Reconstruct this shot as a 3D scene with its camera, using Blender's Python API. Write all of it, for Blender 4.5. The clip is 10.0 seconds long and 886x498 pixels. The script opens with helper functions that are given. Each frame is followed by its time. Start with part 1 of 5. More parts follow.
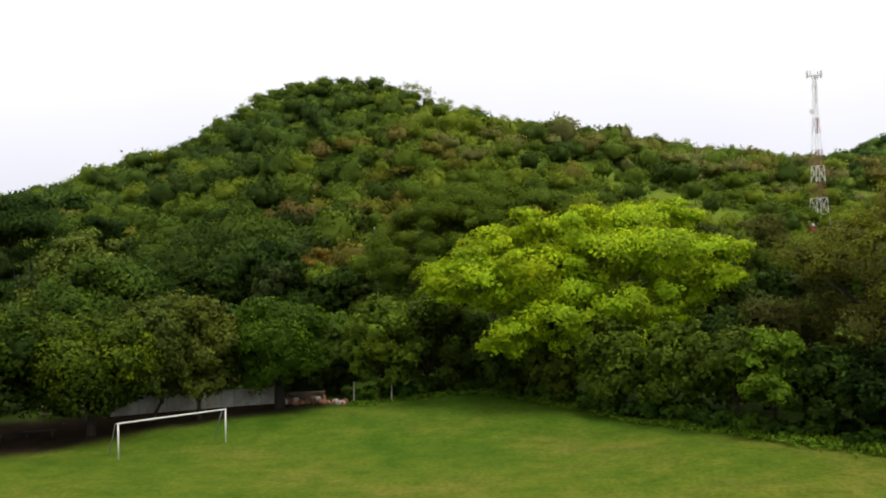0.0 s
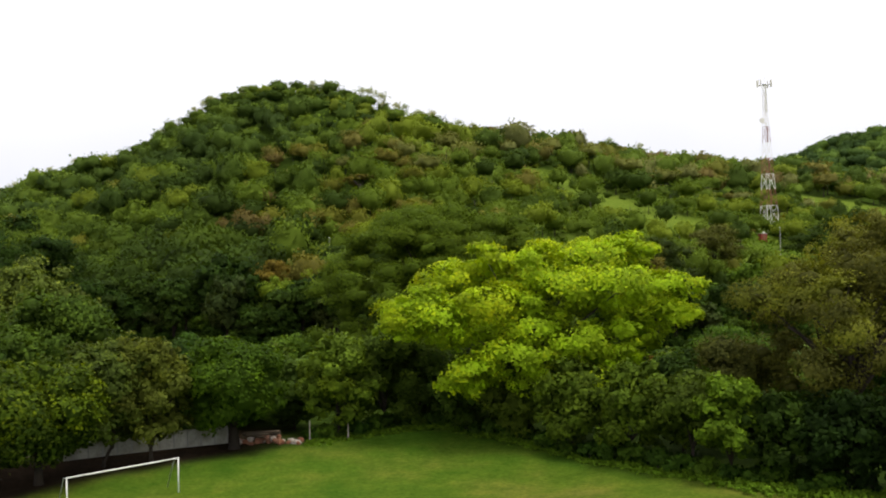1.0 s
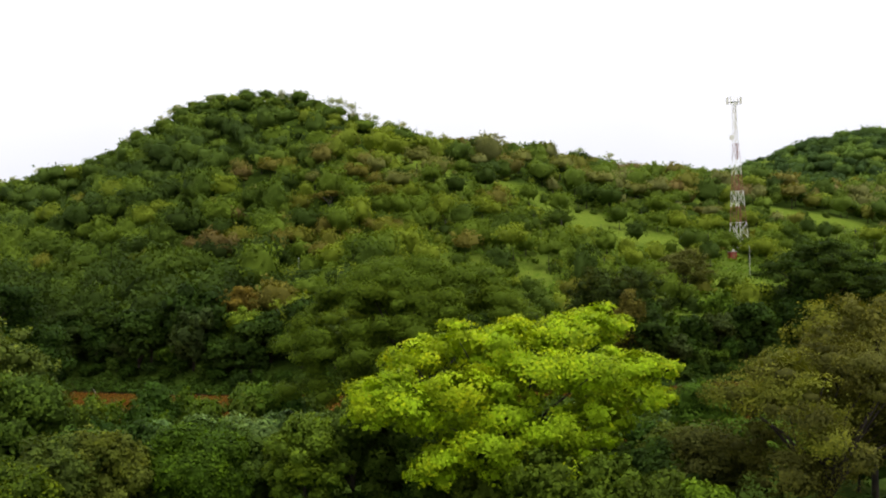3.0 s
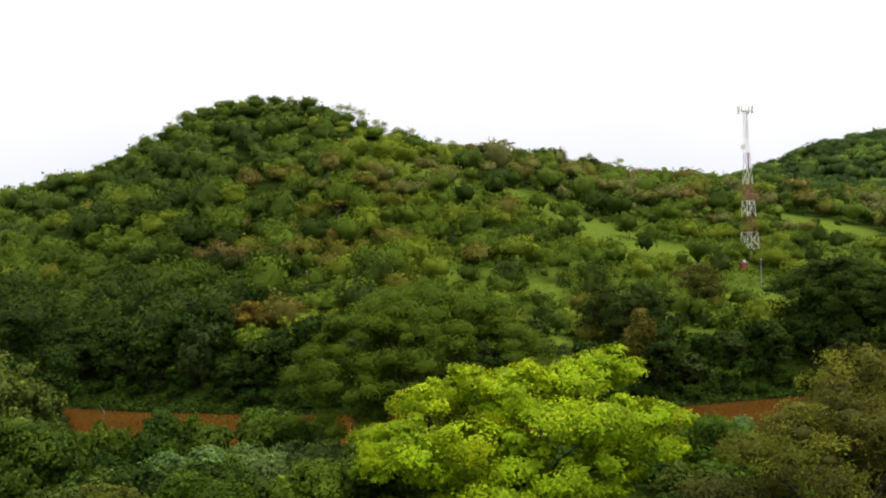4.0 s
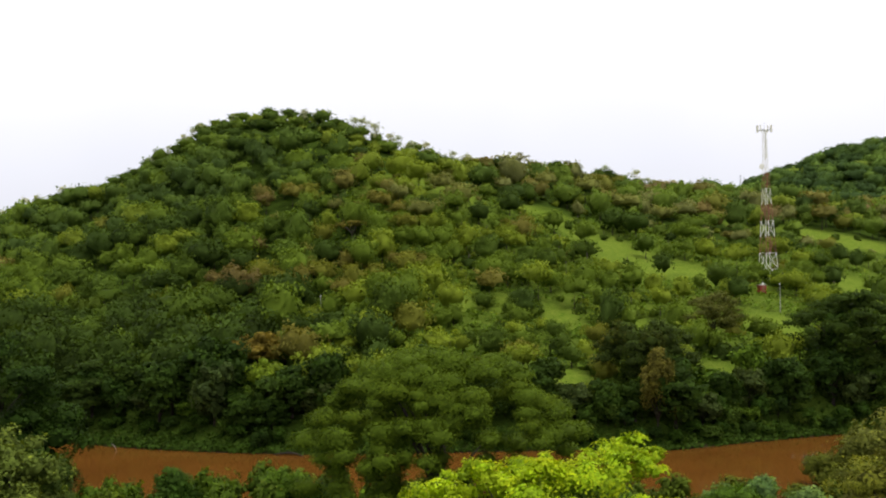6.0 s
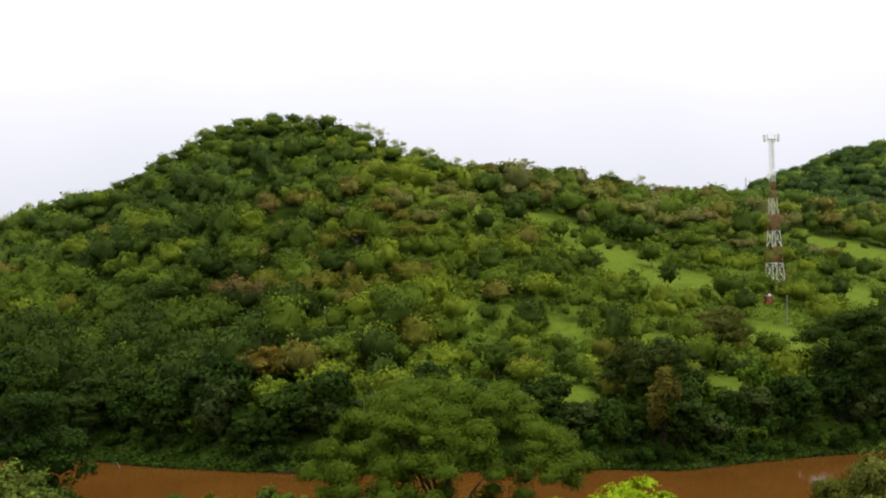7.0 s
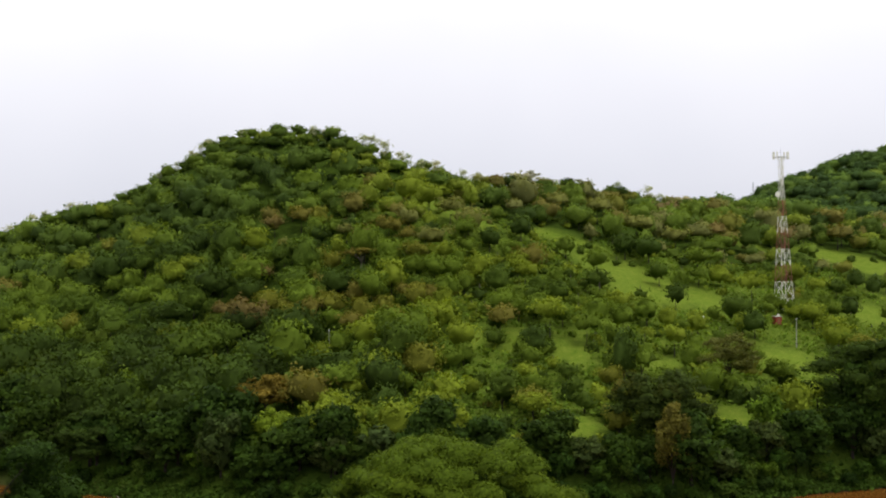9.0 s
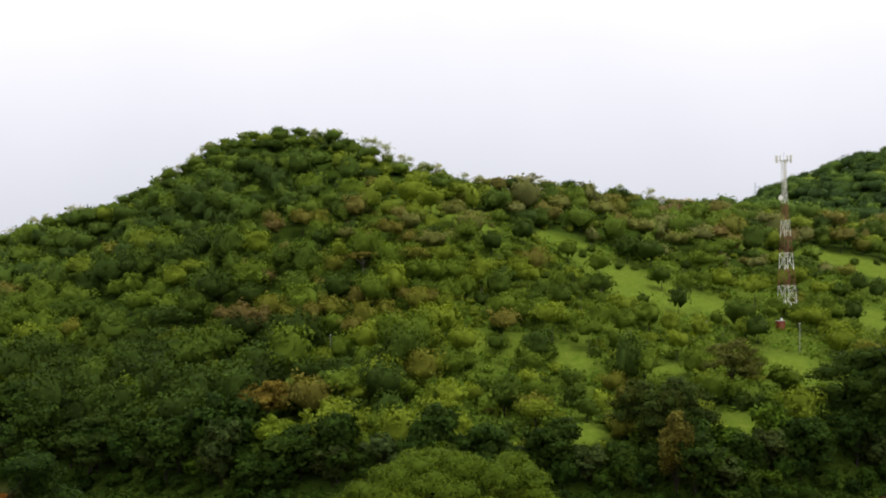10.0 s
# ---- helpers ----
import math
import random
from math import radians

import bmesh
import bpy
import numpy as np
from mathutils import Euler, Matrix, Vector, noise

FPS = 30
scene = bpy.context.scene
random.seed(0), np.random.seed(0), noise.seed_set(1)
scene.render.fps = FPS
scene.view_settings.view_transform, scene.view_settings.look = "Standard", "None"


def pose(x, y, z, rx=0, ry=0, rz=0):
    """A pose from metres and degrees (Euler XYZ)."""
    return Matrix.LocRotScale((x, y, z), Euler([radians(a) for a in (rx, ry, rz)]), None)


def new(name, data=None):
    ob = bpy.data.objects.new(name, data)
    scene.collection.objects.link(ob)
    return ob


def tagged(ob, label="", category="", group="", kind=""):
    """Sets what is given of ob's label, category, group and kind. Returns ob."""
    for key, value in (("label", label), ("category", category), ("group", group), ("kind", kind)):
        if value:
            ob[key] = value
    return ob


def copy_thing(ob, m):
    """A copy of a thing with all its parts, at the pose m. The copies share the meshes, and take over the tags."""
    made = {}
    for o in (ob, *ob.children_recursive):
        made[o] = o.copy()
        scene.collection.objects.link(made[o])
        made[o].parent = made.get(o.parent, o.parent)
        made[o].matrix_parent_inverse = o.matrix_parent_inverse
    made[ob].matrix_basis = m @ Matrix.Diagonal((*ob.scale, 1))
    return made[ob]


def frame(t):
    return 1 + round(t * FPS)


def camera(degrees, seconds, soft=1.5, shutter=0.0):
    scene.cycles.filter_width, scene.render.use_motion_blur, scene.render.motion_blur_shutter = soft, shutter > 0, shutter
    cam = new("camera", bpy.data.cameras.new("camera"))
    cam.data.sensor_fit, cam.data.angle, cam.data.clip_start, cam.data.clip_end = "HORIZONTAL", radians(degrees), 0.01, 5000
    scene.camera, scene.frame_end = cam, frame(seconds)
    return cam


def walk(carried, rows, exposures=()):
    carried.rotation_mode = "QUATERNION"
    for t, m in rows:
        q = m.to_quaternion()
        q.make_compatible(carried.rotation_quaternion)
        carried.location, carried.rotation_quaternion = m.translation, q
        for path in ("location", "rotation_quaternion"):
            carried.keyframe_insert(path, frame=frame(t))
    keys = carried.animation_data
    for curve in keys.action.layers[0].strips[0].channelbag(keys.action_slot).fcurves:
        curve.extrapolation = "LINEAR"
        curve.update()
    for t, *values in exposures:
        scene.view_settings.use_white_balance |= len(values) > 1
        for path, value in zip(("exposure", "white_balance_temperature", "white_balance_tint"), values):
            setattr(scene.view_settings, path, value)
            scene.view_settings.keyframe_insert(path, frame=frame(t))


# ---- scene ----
cam = camera(49.98, 10.0, soft=2.0)
# seconds, place in metres, yaw, pitch and lean to the right in degrees
PATH = [
    (0, 0.000, 0.000, 12.669, 0.071, 0.518, 0.908),
    (0.2, -0.044, 0.093, 13.279, -0.600, 0.462, 0.944),
    (0.5, -0.093, 0.249, 14.224, -1.522, 0.383, 0.995),
    (0.8, -0.100, 0.447, 15.244, -2.400, 0.317, 1.040),
    (1, -0.084, 0.596, 15.941, -2.636, 0.276, 1.062),
    (1.5, -0.007, 0.991, 17.671, -3.303, 0.172, 1.086),
    (2, 0.071, 1.420, 19.388, -3.877, 0.065, 1.077),
    (2.5, 0.131, 1.866, 21.092, -4.664, -0.039, 1.080),
    (2.7, 0.154, 2.058, 21.813, -4.584, -0.081, 1.077),
    (3.8, 0.260, 3.231, 26.086, -3.944, -0.312, 1.026),
    (4, 0.271, 3.458, 26.866, -3.863, -0.341, 1.020),
    (4.5, 0.301, 4.048, 28.852, -3.611, -0.401, 1.011),
    (5, 0.383, 4.637, 30.808, -3.383, -0.518, 0.991),
    (5.5, 0.467, 5.229, 32.764, -3.167, -0.610, 0.981),
    (5.7, 0.491, 5.463, 33.553, -3.112, -0.648, 0.966),
    (6.8, 0.368, 6.728, 37.768, -2.742, -0.877, 0.829),
    (7, 0.354, 6.984, 38.498, -2.753, -0.913, 0.813),
    (7.5, 0.343, 7.669, 40.275, -2.692, -0.985, 0.789),
    (8, 0.398, 8.365, 42.015, -2.608, -1.094, 0.771),
    (8.5, 0.479, 9.042, 43.713, -2.544, -1.201, 0.752),
    (9, 0.530, 9.655, 45.219, -2.435, -1.213, 0.740),
    (9.5, 0.563, 10.169, 46.135, -2.400, -1.215, 0.741),
    (10, 0.566, 10.633, 46.561, -2.333, -1.257, 0.770),
]
walk(cam, [(t, pose(x, y, z, 90, 0, yaw) @ pose(0, 0, 0, pitch, 0, 0) @ pose(0, 0, 0, 0, 0, -lean)) for t, x, y, z, yaw, pitch, lean in PATH],
     exposures=((0, 0.08), (1, 0.18), (2.5, 0.2), (5, 0.2), (7.5, 0.08), (10, 0.02)))

# ---- sky and light: bright overcast ----
world = bpy.data.worlds.new("overcast_sky")
scene.world = world
world.use_nodes = True
wn, wl = world.node_tree.nodes, world.node_tree.links
wn.clear()
SUN_ELEV, SUN_TURN = 70.0, 130.0
w_out = wn.new("ShaderNodeOutputWorld")
w_bg = wn.new("ShaderNodeBackground")
w_sky = wn.new("ShaderNodeTexSky")
w_sky.sky_type, w_sky.sun_disc = "NISHITA", False
w_sky.sun_elevation, w_sky.sun_rotation = radians(SUN_ELEV), radians(SUN_TURN)
w_co = wn.new("ShaderNodeTexCoord")
w_sep = wn.new("ShaderNodeSeparateXYZ")
w_noise = wn.new("ShaderNodeTexNoise")
w_noise.inputs["Scale"].default_value, w_noise.inputs["Detail"].default_value = 2.2, 4
w_add = wn.new("ShaderNodeMath")
w_add.operation = "MULTIPLY_ADD"
w_add.inputs[1].default_value = 0.16
w_ramp = wn.new("ShaderNodeValToRGB")
SKY_STOPS = ((0.0, (0.62, 0.64, 0.72)), (0.10, (0.68, 0.69, 0.77)), (0.20, (0.835, 0.83, 0.895)), (0.34, (1.03, 1.02, 1.05)), (1.0, (1.25, 1.24, 1.25)))
for i, (at, col) in enumerate(SKY_STOPS):
    e = w_ramp.color_ramp.elements[i] if i < 2 else w_ramp.color_ramp.elements.new(at)
    e.position, e.color = at, (*col, 1)
w_scale = wn.new("ShaderNodeVectorMath")
w_scale.operation = "SCALE"
w_scale.inputs["Scale"].default_value = 0.09
w_mix = wn.new("ShaderNodeMixRGB")
w_mix.inputs["Fac"].default_value = 0.94
wl.new(w_co.outputs["Generated"], w_sep.inputs[0])
wl.new(w_co.outputs["Generated"], w_noise.inputs["Vector"])
wl.new(w_noise.outputs["Fac"], w_add.inputs[0])
wl.new(w_sep.outputs["Z"], w_add.inputs[2])
wl.new(w_add.outputs[0], w_ramp.inputs["Fac"])
wl.new(w_sky.outputs["Color"], w_scale.inputs[0])
wl.new(w_scale.outputs[0], w_mix.inputs[1])
wl.new(w_ramp.outputs["Color"], w_mix.inputs[2])
wl.new(w_mix.outputs[0], w_bg.inputs["Color"])
wl.new(w_bg.outputs[0], w_out.inputs["Surface"])
w_bg.inputs["Strength"].default_value = 1.1
sun = new("sun", bpy.data.lights.new("sun", "SUN"))
sun.data.energy, sun.data.angle, sun.data.color = 2.1, radians(20), (1.0, 0.96, 0.88)
sun.matrix_world = pose(0, 0, 90, 90 - SUN_ELEV, 0, 180 - SUN_TURN)

# ---- materials ----
def material(name, rough=0.8, metal=0.0):
    m = bpy.data.materials.new(name)
    m.use_nodes = True
    b = m.node_tree.nodes["Principled BSDF"]
    b.inputs["Roughness"].default_value, b.inputs["Metallic"].default_value = rough, metal
    return m, m.node_tree.nodes, m.node_tree.links, b


def noise_node(nodes, links, scale, detail=4, rough=0.6):
    co = nodes.new("ShaderNodeNewGeometry")
    n = nodes.new("ShaderNodeTexNoise")
    n.inputs["Scale"].default_value, n.inputs["Detail"].default_value, n.inputs["Roughness"].default_value = scale, detail, rough
    links.new(co.outputs["Position"], n.inputs["Vector"])
    return n.outputs["Fac"]


def ramp_node(nodes, links, fac, stops):
    r = nodes.new("ShaderNodeValToRGB")
    while len(r.color_ramp.elements) < len(stops):
        r.color_ramp.elements.new(0.5)
    for e, (at, col) in zip(r.color_ramp.elements, stops):
        e.position, e.color = at, (*col, 1)
    links.new(fac, r.inputs["Fac"])
    return r.outputs["Color"]


def mix_node(nodes, links, fac, a, b, kind="MIX"):
    x = nodes.new("ShaderNodeMixRGB")
    x.blend_type = kind
    for socket, value in zip(x.inputs, (fac, a, b)):
        if isinstance(value, bpy.types.NodeSocket):
            links.new(value, socket)
        elif isinstance(value, tuple):
            socket.default_value = (*value, 1)
        else:
            socket.default_value = value
    return x.outputs["Color"]


def bump(nodes, links, bsdf, fac, strength, dist):
    n = nodes.new("ShaderNodeBump")
    n.inputs["Strength"].default_value, n.inputs["Distance"].default_value = strength, dist
    links.new(fac, n.inputs["Height"])
    links.new(n.outputs["Normal"], bsdf.inputs["Normal"])


def worn(name, base, dirt, scale, rough=0.7, metal=0.0, relief=0.0):
    m, n, l, b = material(name, rough, metal)
    b.inputs["Specular IOR Level"].default_value = 0.5 if metal or rough < 0.7 else 0.15
    big, fine = noise_node(n, l, scale, 3), noise_node(n, l, scale * 9, 5)
    col = mix_node(n, l, ramp_node(n, l, big, ((0.35, (0, 0, 0)), (0.7, (1, 1, 1)))), base, dirt)
    col = mix_node(n, l, 0.5, col, ramp_node(n, l, fine, ((0.3, (0.55, 0.55, 0.55)), (0.7, (1, 1, 1)))), "MULTIPLY")
    l.new(col, b.inputs["Base Color"])
    if relief:
        bump(n, l, b, fine, 0.6, relief)
    return m


def leaf_material(name, gloss=0.75, through_light=0.3, spread=0.22, by_tree=True):
    """Leaves: colour from the mesh's own tint, varied leaf by leaf and tree by tree, with light coming through."""
    m, n, l, b = material(name, gloss)
    b.inputs["Specular IOR Level"].default_value = 0.06
    tint = n.new("ShaderNodeVertexColor")
    tint.layer_name = "tint"
    geo, info = n.new("ShaderNodeNewGeometry"), n.new("ShaderNodeObjectInfo")
    leafy = ramp_node(n, l, geo.outputs["Random Per Island"], ((0.0, (1 - spread,) * 3), (1.0, (1 + spread,) * 3)))
    whole = ramp_node(n, l, info.outputs["Random"], ((0.0, (0.84, 0.9, 0.9)), (0.5, (1.0, 1.0, 0.95)), (1.0, (1.12, 1.04, 0.95))))
    col = mix_node(n, l, 1.0, tint.outputs["Color"], leafy, "MULTIPLY")
    if by_tree:
        col = mix_node(n, l, 1.0, col, whole, "MULTIPLY")
    l.new(col, b.inputs["Base Color"])
    t = n.new("ShaderNodeBsdfTranslucent")
    l.new(mix_node(n, l, 1.0, col, (1.25, 1.2, 0.5), "MULTIPLY"), t.inputs["Color"])
    s = n.new("ShaderNodeMixShader")
    s.inputs["Fac"].default_value = through_light
    out = n["Material Output"]
    l.new(b.outputs[0], s.inputs[1])
    l.new(t.outputs[0], s.inputs[2])
    l.new(s.outputs[0], out.inputs["Surface"])
    return m


LEAF = leaf_material("leaf", 0.7, 0.3, 0.28)
LEAF_WOODS = leaf_material("woodland_leaf", 0.8, 0.28, 0.08, by_tree=False)
LEAF_BIG = leaf_material("broad_leaf", 0.6, 0.35, 0.26)
BARK = worn("bark", (0.05, 0.04, 0.03), (0.024, 0.02, 0.016), 0.8, 0.9, relief=0.03)
BARK_PALE = worn("pale_bark", (0.28, 0.25, 0.2), (0.14, 0.12, 0.09), 0.8, 0.9, relief=0.03)
PAINT_WHITE = worn("white_paint", (0.86, 0.86, 0.82), (0.72, 0.7, 0.62), 1.5, 0.5)
CONCRETE = worn("concrete", (0.38, 0.38, 0.35), (0.24, 0.23, 0.2), 0.6, 0.9, relief=0.01)
RED_STEEL = worn("red_steel", (0.27, 0.085, 0.038), (0.19, 0.085, 0.05), 0.4, 0.6)
WHITE_STEEL = worn("white_steel", (0.86, 0.84, 0.75), (0.74, 0.71, 0.62), 0.4, 0.5)
GALVANISED = worn("galvanised_steel", (0.55, 0.56, 0.6), (0.42, 0.42, 0.46), 0.5, 0.45, 0.3)
TIMBER = worn("old_timber", (0.12, 0.09, 0.06), (0.06, 0.05, 0.035), 1.2, 0.85, relief=0.01)
BRICK = worn("clay_brick", (0.26, 0.11, 0.06), (0.22, 0.12, 0.08), 2.0, 0.9, relief=0.01)
RUBBLE = worn("pale_rubble", (0.46, 0.41, 0.35), (0.28, 0.23, 0.19), 2.0, 0.9, relief=0.02)
RED_PAINT = worn("red_paint", (0.3, 0.025, 0.015), (0.2, 0.03, 0.02), 0.8, 0.5)


def ground_material():
    m, n, l, b = material("ground_cover", 1.0)
    b.inputs["Specular IOR Level"].default_value = 0.02
    mask = n.new("ShaderNodeVertexColor")
    mask.layer_name = "cover"
    sep = n.new("ShaderNodeSeparateColor")
    l.new(mask.outputs["Color"], sep.inputs[0])
    wide, mid, fine = noise_node(n, l, 0.09, 5, 0.65), noise_node(n, l, 0.5, 6, 0.75), noise_node(n, l, 3.2, 5, 0.8)
    lush = ramp_node(n, l, wide, ((0.34, (0.034, 0.09, 0.008)), (0.5, (0.055, 0.112, 0.01)), (0.66, (0.084, 0.126, 0.014))))
    tired = ramp_node(n, l, wide, ((0.34, (0.064, 0.108, 0.011)), (0.5, (0.096, 0.127, 0.015)), (0.62, (0.134, 0.135, 0.025)), (0.72, (0.176, 0.143, 0.042))))
    where, part_of, worn_in = n.new("ShaderNodeNewGeometry"), n.new("ShaderNodeSeparateXYZ"), n.new("ShaderNodeMapRange")
    l.new(where.outputs["Position"], part_of.inputs[0])
    l.new(part_of.outputs["Y"], worn_in.inputs["Value"])
    worn_in.inputs["From Min"].default_value, worn_in.inputs["From Max"].default_value = 50, 78
    lawn = mix_node(n, l, worn_in.outputs["Result"], tired, lush)
    lawn = mix_node(n, l, 0.75, lawn, ramp_node(n, l, mid, ((0.32, (0.55, 0.7, 0.55)), (0.5, (0.95, 0.97, 0.9)), (0.66, (1.3, 1.15, 1.1)))), "MULTIPLY")
    pasture = ramp_node(n, l, mid, ((0.3, (0.076, 0.128, 0.011)), (0.55, (0.114, 0.16, 0.02)), (0.75, (0.152, 0.175, 0.03))))
    # undergrowth kept dark: shade in the gaps between crowns is part of this colour
    scrub = ramp_node(n, l, mid, ((0.3, (0.022, 0.04, 0.006)), (0.6, (0.042, 0.07, 0.009)), (0.75, (0.065, 0.09, 0.014))))
    # bare earth taken near black: the trees' shade is in its colour
    shaded_soil = ramp_node(n, l, mid, ((0.3, (0.015, 0.011, 0.008)), (0.7, (0.036, 0.024, 0.015))))
    col = mix_node(n, l, sep.outputs[0], scrub, lawn)
    col = mix_node(n, l, sep.outputs[1], col, pasture)
    col = mix_node(n, l, sep.outputs[2], col, shaded_soil)
    col = mix_node(n, l, 0.75, col, ramp_node(n, l, fine, ((0.3, (0.45, 0.52, 0.4)), (0.66, (1.3, 1.22, 1.2)))), "MULTIPLY")
    l.new(col, b.inputs["Base Color"])
    bump(n, l, b, fine, 0.8, 0.12)
    return m


def water_material():
    m, n, l, b = material("muddy_water", 0.1)
    b.inputs["IOR"].default_value = 1.33
    big, fine = noise_node(n, l, 0.05, 3), noise_node(n, l, 1.1, 4)
    l.new(ramp_node(n, l, big, ((0.3, (0.088, 0.034, 0.006)), (0.7, (0.112, 0.045, 0.008)))), b.inputs["Base Color"])
    bump(n, l, b, fine, 0.12, 0.04)
    return m


# ---- the lie of the land ----
def step(a, b, v):
    t = np.clip((v - a) / (b - a), 0, 1)
    return t * t * (3 - 2 * t)


def eased(x, xs, ys, reach):
    """A smoothed run through a few heights."""
    return sum(np.interp(x + d * reach, xs, ys) for d in (-1, -0.5, 0, 0.5, 1)) / 5


def far_shore(x):
    return eased(x, (-400, -64, -45, -25, -7, 35, 48, 60, 76, 130, 500), (330, 190, 181, 175, 172, 171, 168, 172, 176, 186, 300), 4)


def crest_y(x):
    return eased(x, (-600, -260, -133, -50, 0, 25, 50, 120, 200, 600), (500, 420, 396, 389, 366, 362, 384, 415, 430, 470), 10)


def crest_z(x):
    return eased(x, (-700, -400, -260, -162, -131, -101, -84, -70, -48, -24, 0, 20, 36, 51, 80, 115, 142, 200, 330, 700),
                 (8, 18, 28, 42.5, 51.5, 60.5, 70.5, 81, 83.5, 79, 68, 61.5, 61, 62, 58, 53.5, 52, 47, 40, 20), 5)


def land(x, y):
    """Height of the ground at x, y (arrays)."""
    x, y = np.asarray(x, float), np.asarray(y, float)
    pitch_z = np.maximum(0.75 * step(62, 78, y), 0.75 * step(8, 19, x) * step(44, 60, y))
    near = pitch_z - 5.2 * step(92, 142, y)
    shore = far_shore(x)
    past = y - shore
    u = np.clip(past / (crest_y(x) - shore), 0, None)
    power = 1.6 - 0.38 * step(-25, 15, x)
    rise = np.where(u < 1, np.minimum(u, 1) ** power, 1 - 0.55 * step(1, 2.1, u))
    hill = -3 + 4.5 * step(-1, 9, past) + (crest_z(x) - 1.5) * rise
    hill = hill + 5 * np.exp(-((x - 8) / 24) ** 2 - ((y - 316) / 22) ** 2)
    hill = np.where(past < 0, -3 + 0.25 * past, hill)
    far = 87 * np.exp(-((x - 360) / 175) ** 2 - ((y - 640) / 150) ** 2) + 6
    hill = np.maximum(hill, far * step(400, 470, y) - 99 * (y < 400))
    hill = np.where(y > 760, hill * (1 - step(760, 1300, y)), hill)
    rough = 0.5 * np.sin(x * 0.11 + 1.3) * np.sin(y * 0.093) + 0.3 * np.sin(x * 0.31) * np.cos(y * 0.27 + 0.5)
    bed = np.maximum(near, -4.6)
    z = np.where(past > -12, np.maximum(hill, bed - 20 * step(-14, -10, past)), bed)
    return z + rough * step(0, 30, past) * 1.2


# open pasture between the trees of the slope: x, y, half-width, half-depth, turn
MEADOWS = (
    (46, 326, 5, 6, 0), (53, 324, 6, 7, 0), (60, 320, 8.5, 11, 0), (64, 307, 12.5, 14, 0), (69, 294, 14, 14, 0), (72, 279, 12, 12, 0), (91, 282, 10, 10, 0), (81, 288, 12, 10, 0), (53.4, 256, 4.5, 7, 0),
    (19.3, 238.5, 4, 6, 0), (29.4, 238, 5.5, 8, 0), (40, 233, 6, 8, 0), (59.5, 228, 5, 7, 0), (94, 236, 10, 10, 0), (34, 194, 5, 5.5, 0), (69.5, 198, 5.5, 8, 0),
    (2, 327, 11, 13, 0), (13, 322, 13, 14, 0), (24, 314, 9, 9, 0),
    (159, 355, 16, 11, -20), (169, 343, 16, 13, 0), (138, 282, 13, 13, 0), (131, 359, 6, 7, 0),
)


def open_ground(x, y):
    f = 0.15 * step(48, 66, x) * step(3, 8, y - far_shore(x)) * (1 - step(318, 336, y))
    for cx, cy, a, b, turn in MEADOWS:
        c, s = math.cos(radians(turn)), math.sin(radians(turn))
        p, q = (x - cx) * c + (y - cy) * s, -(x - cx) * s + (y - cy) * c
        f = np.maximum(f, 1 - step(0.7, 1.15, np.hypot(p / a, q / b)))
    return f


def field_edge(x):
    """How far back the mown field reaches."""
    return np.interp(x, (-60, -31, -27, -24.4, -21, -17.2, -14, -7.5, -4.3, 0.5, 3, 7.4, 13, 17.5, 20.8, 26, 60), (60, 63.5, 65.2, 69, 71.7, 73.8, 76, 77.3, 80, 83, 83.6, 78, 70.6, 64, 60.5, 56.4, 25))


# ---- mesh helpers ----
def mesh_from(name, verts, faces, mat, tint=None, normals=None):
    """A mesh from arrays: verts (n, 3), faces (m, 3 or 4), tint (n, 3)."""
    verts, faces = np.asarray(verts, np.float32), np.asarray(faces, np.int32)
    me = bpy.data.meshes.new(name)
    k = faces.shape[1]
    me.vertices.add(len(verts))
    me.vertices.foreach_set("co", verts.ravel())
    me.loops.add(faces.size)
    me.loops.foreach_set("vertex_index", faces.ravel())
    me.polygons.add(len(faces))
    me.polygons.foreach_set("loop_start", np.arange(0, faces.size, k, dtype=np.int32))
    if tint is not None:
        a = me.color_attributes.new("tint" if k == 3 else "cover", "FLOAT_COLOR", "POINT")
        a.data.foreach_set("color", np.c_[tint, np.ones(len(verts))].astype(np.float32).ravel())
    me.update(calc_edges=True)
    if normals is not None:
        me.polygons.foreach_set("use_smooth", np.ones(len(faces), bool))
        a = me.attributes.new("custom_normal", "FLOAT_VECTOR", "POINT")
        a.data.foreach_set("vector", np.asarray(normals, np.float32).ravel())
    me.materials.append(mat)
    return me


def part(name, bm, mat, parent=None, label="", smooth=False):
    me = bpy.data.meshes.new(name)
    bm.to_mesh(me)
    bm.free()
    me.materials.append(mat)
    if smooth:
        me.polygons.foreach_set("use_smooth", [True] * len(me.polygons))
    ob = new(name, me)
    ob.parent = parent
    return tagged(ob, label)


def tube(bm, pts, radii, sides=7):
    """A tapered round bar along points."""
    rings = []
    pts = [Vector(p) for p in pts]
    for i, p in enumerate(pts):
        d = (pts[min(i + 1, len(pts) - 1)] - pts[max(i - 1, 0)]).normalized()
        a = d.cross(Vector((0.31, 0.95, 0.07))).normalized()
        b = d.cross(a)
        rings.append([bm.verts.new(p + (a * math.cos(k * math.tau / sides) + b * math.sin(k * math.tau / sides)) * radii[i]) for k in range(sides)])
    for lo, hi in zip(rings, rings[1:]):
        for k in range(sides):
            bm.faces.new((lo[k], lo[(k + 1) % sides], hi[(k + 1) % sides], hi[k]))
    bm.faces.new(rings[0][::-1])
    bm.faces.new(rings[-1])


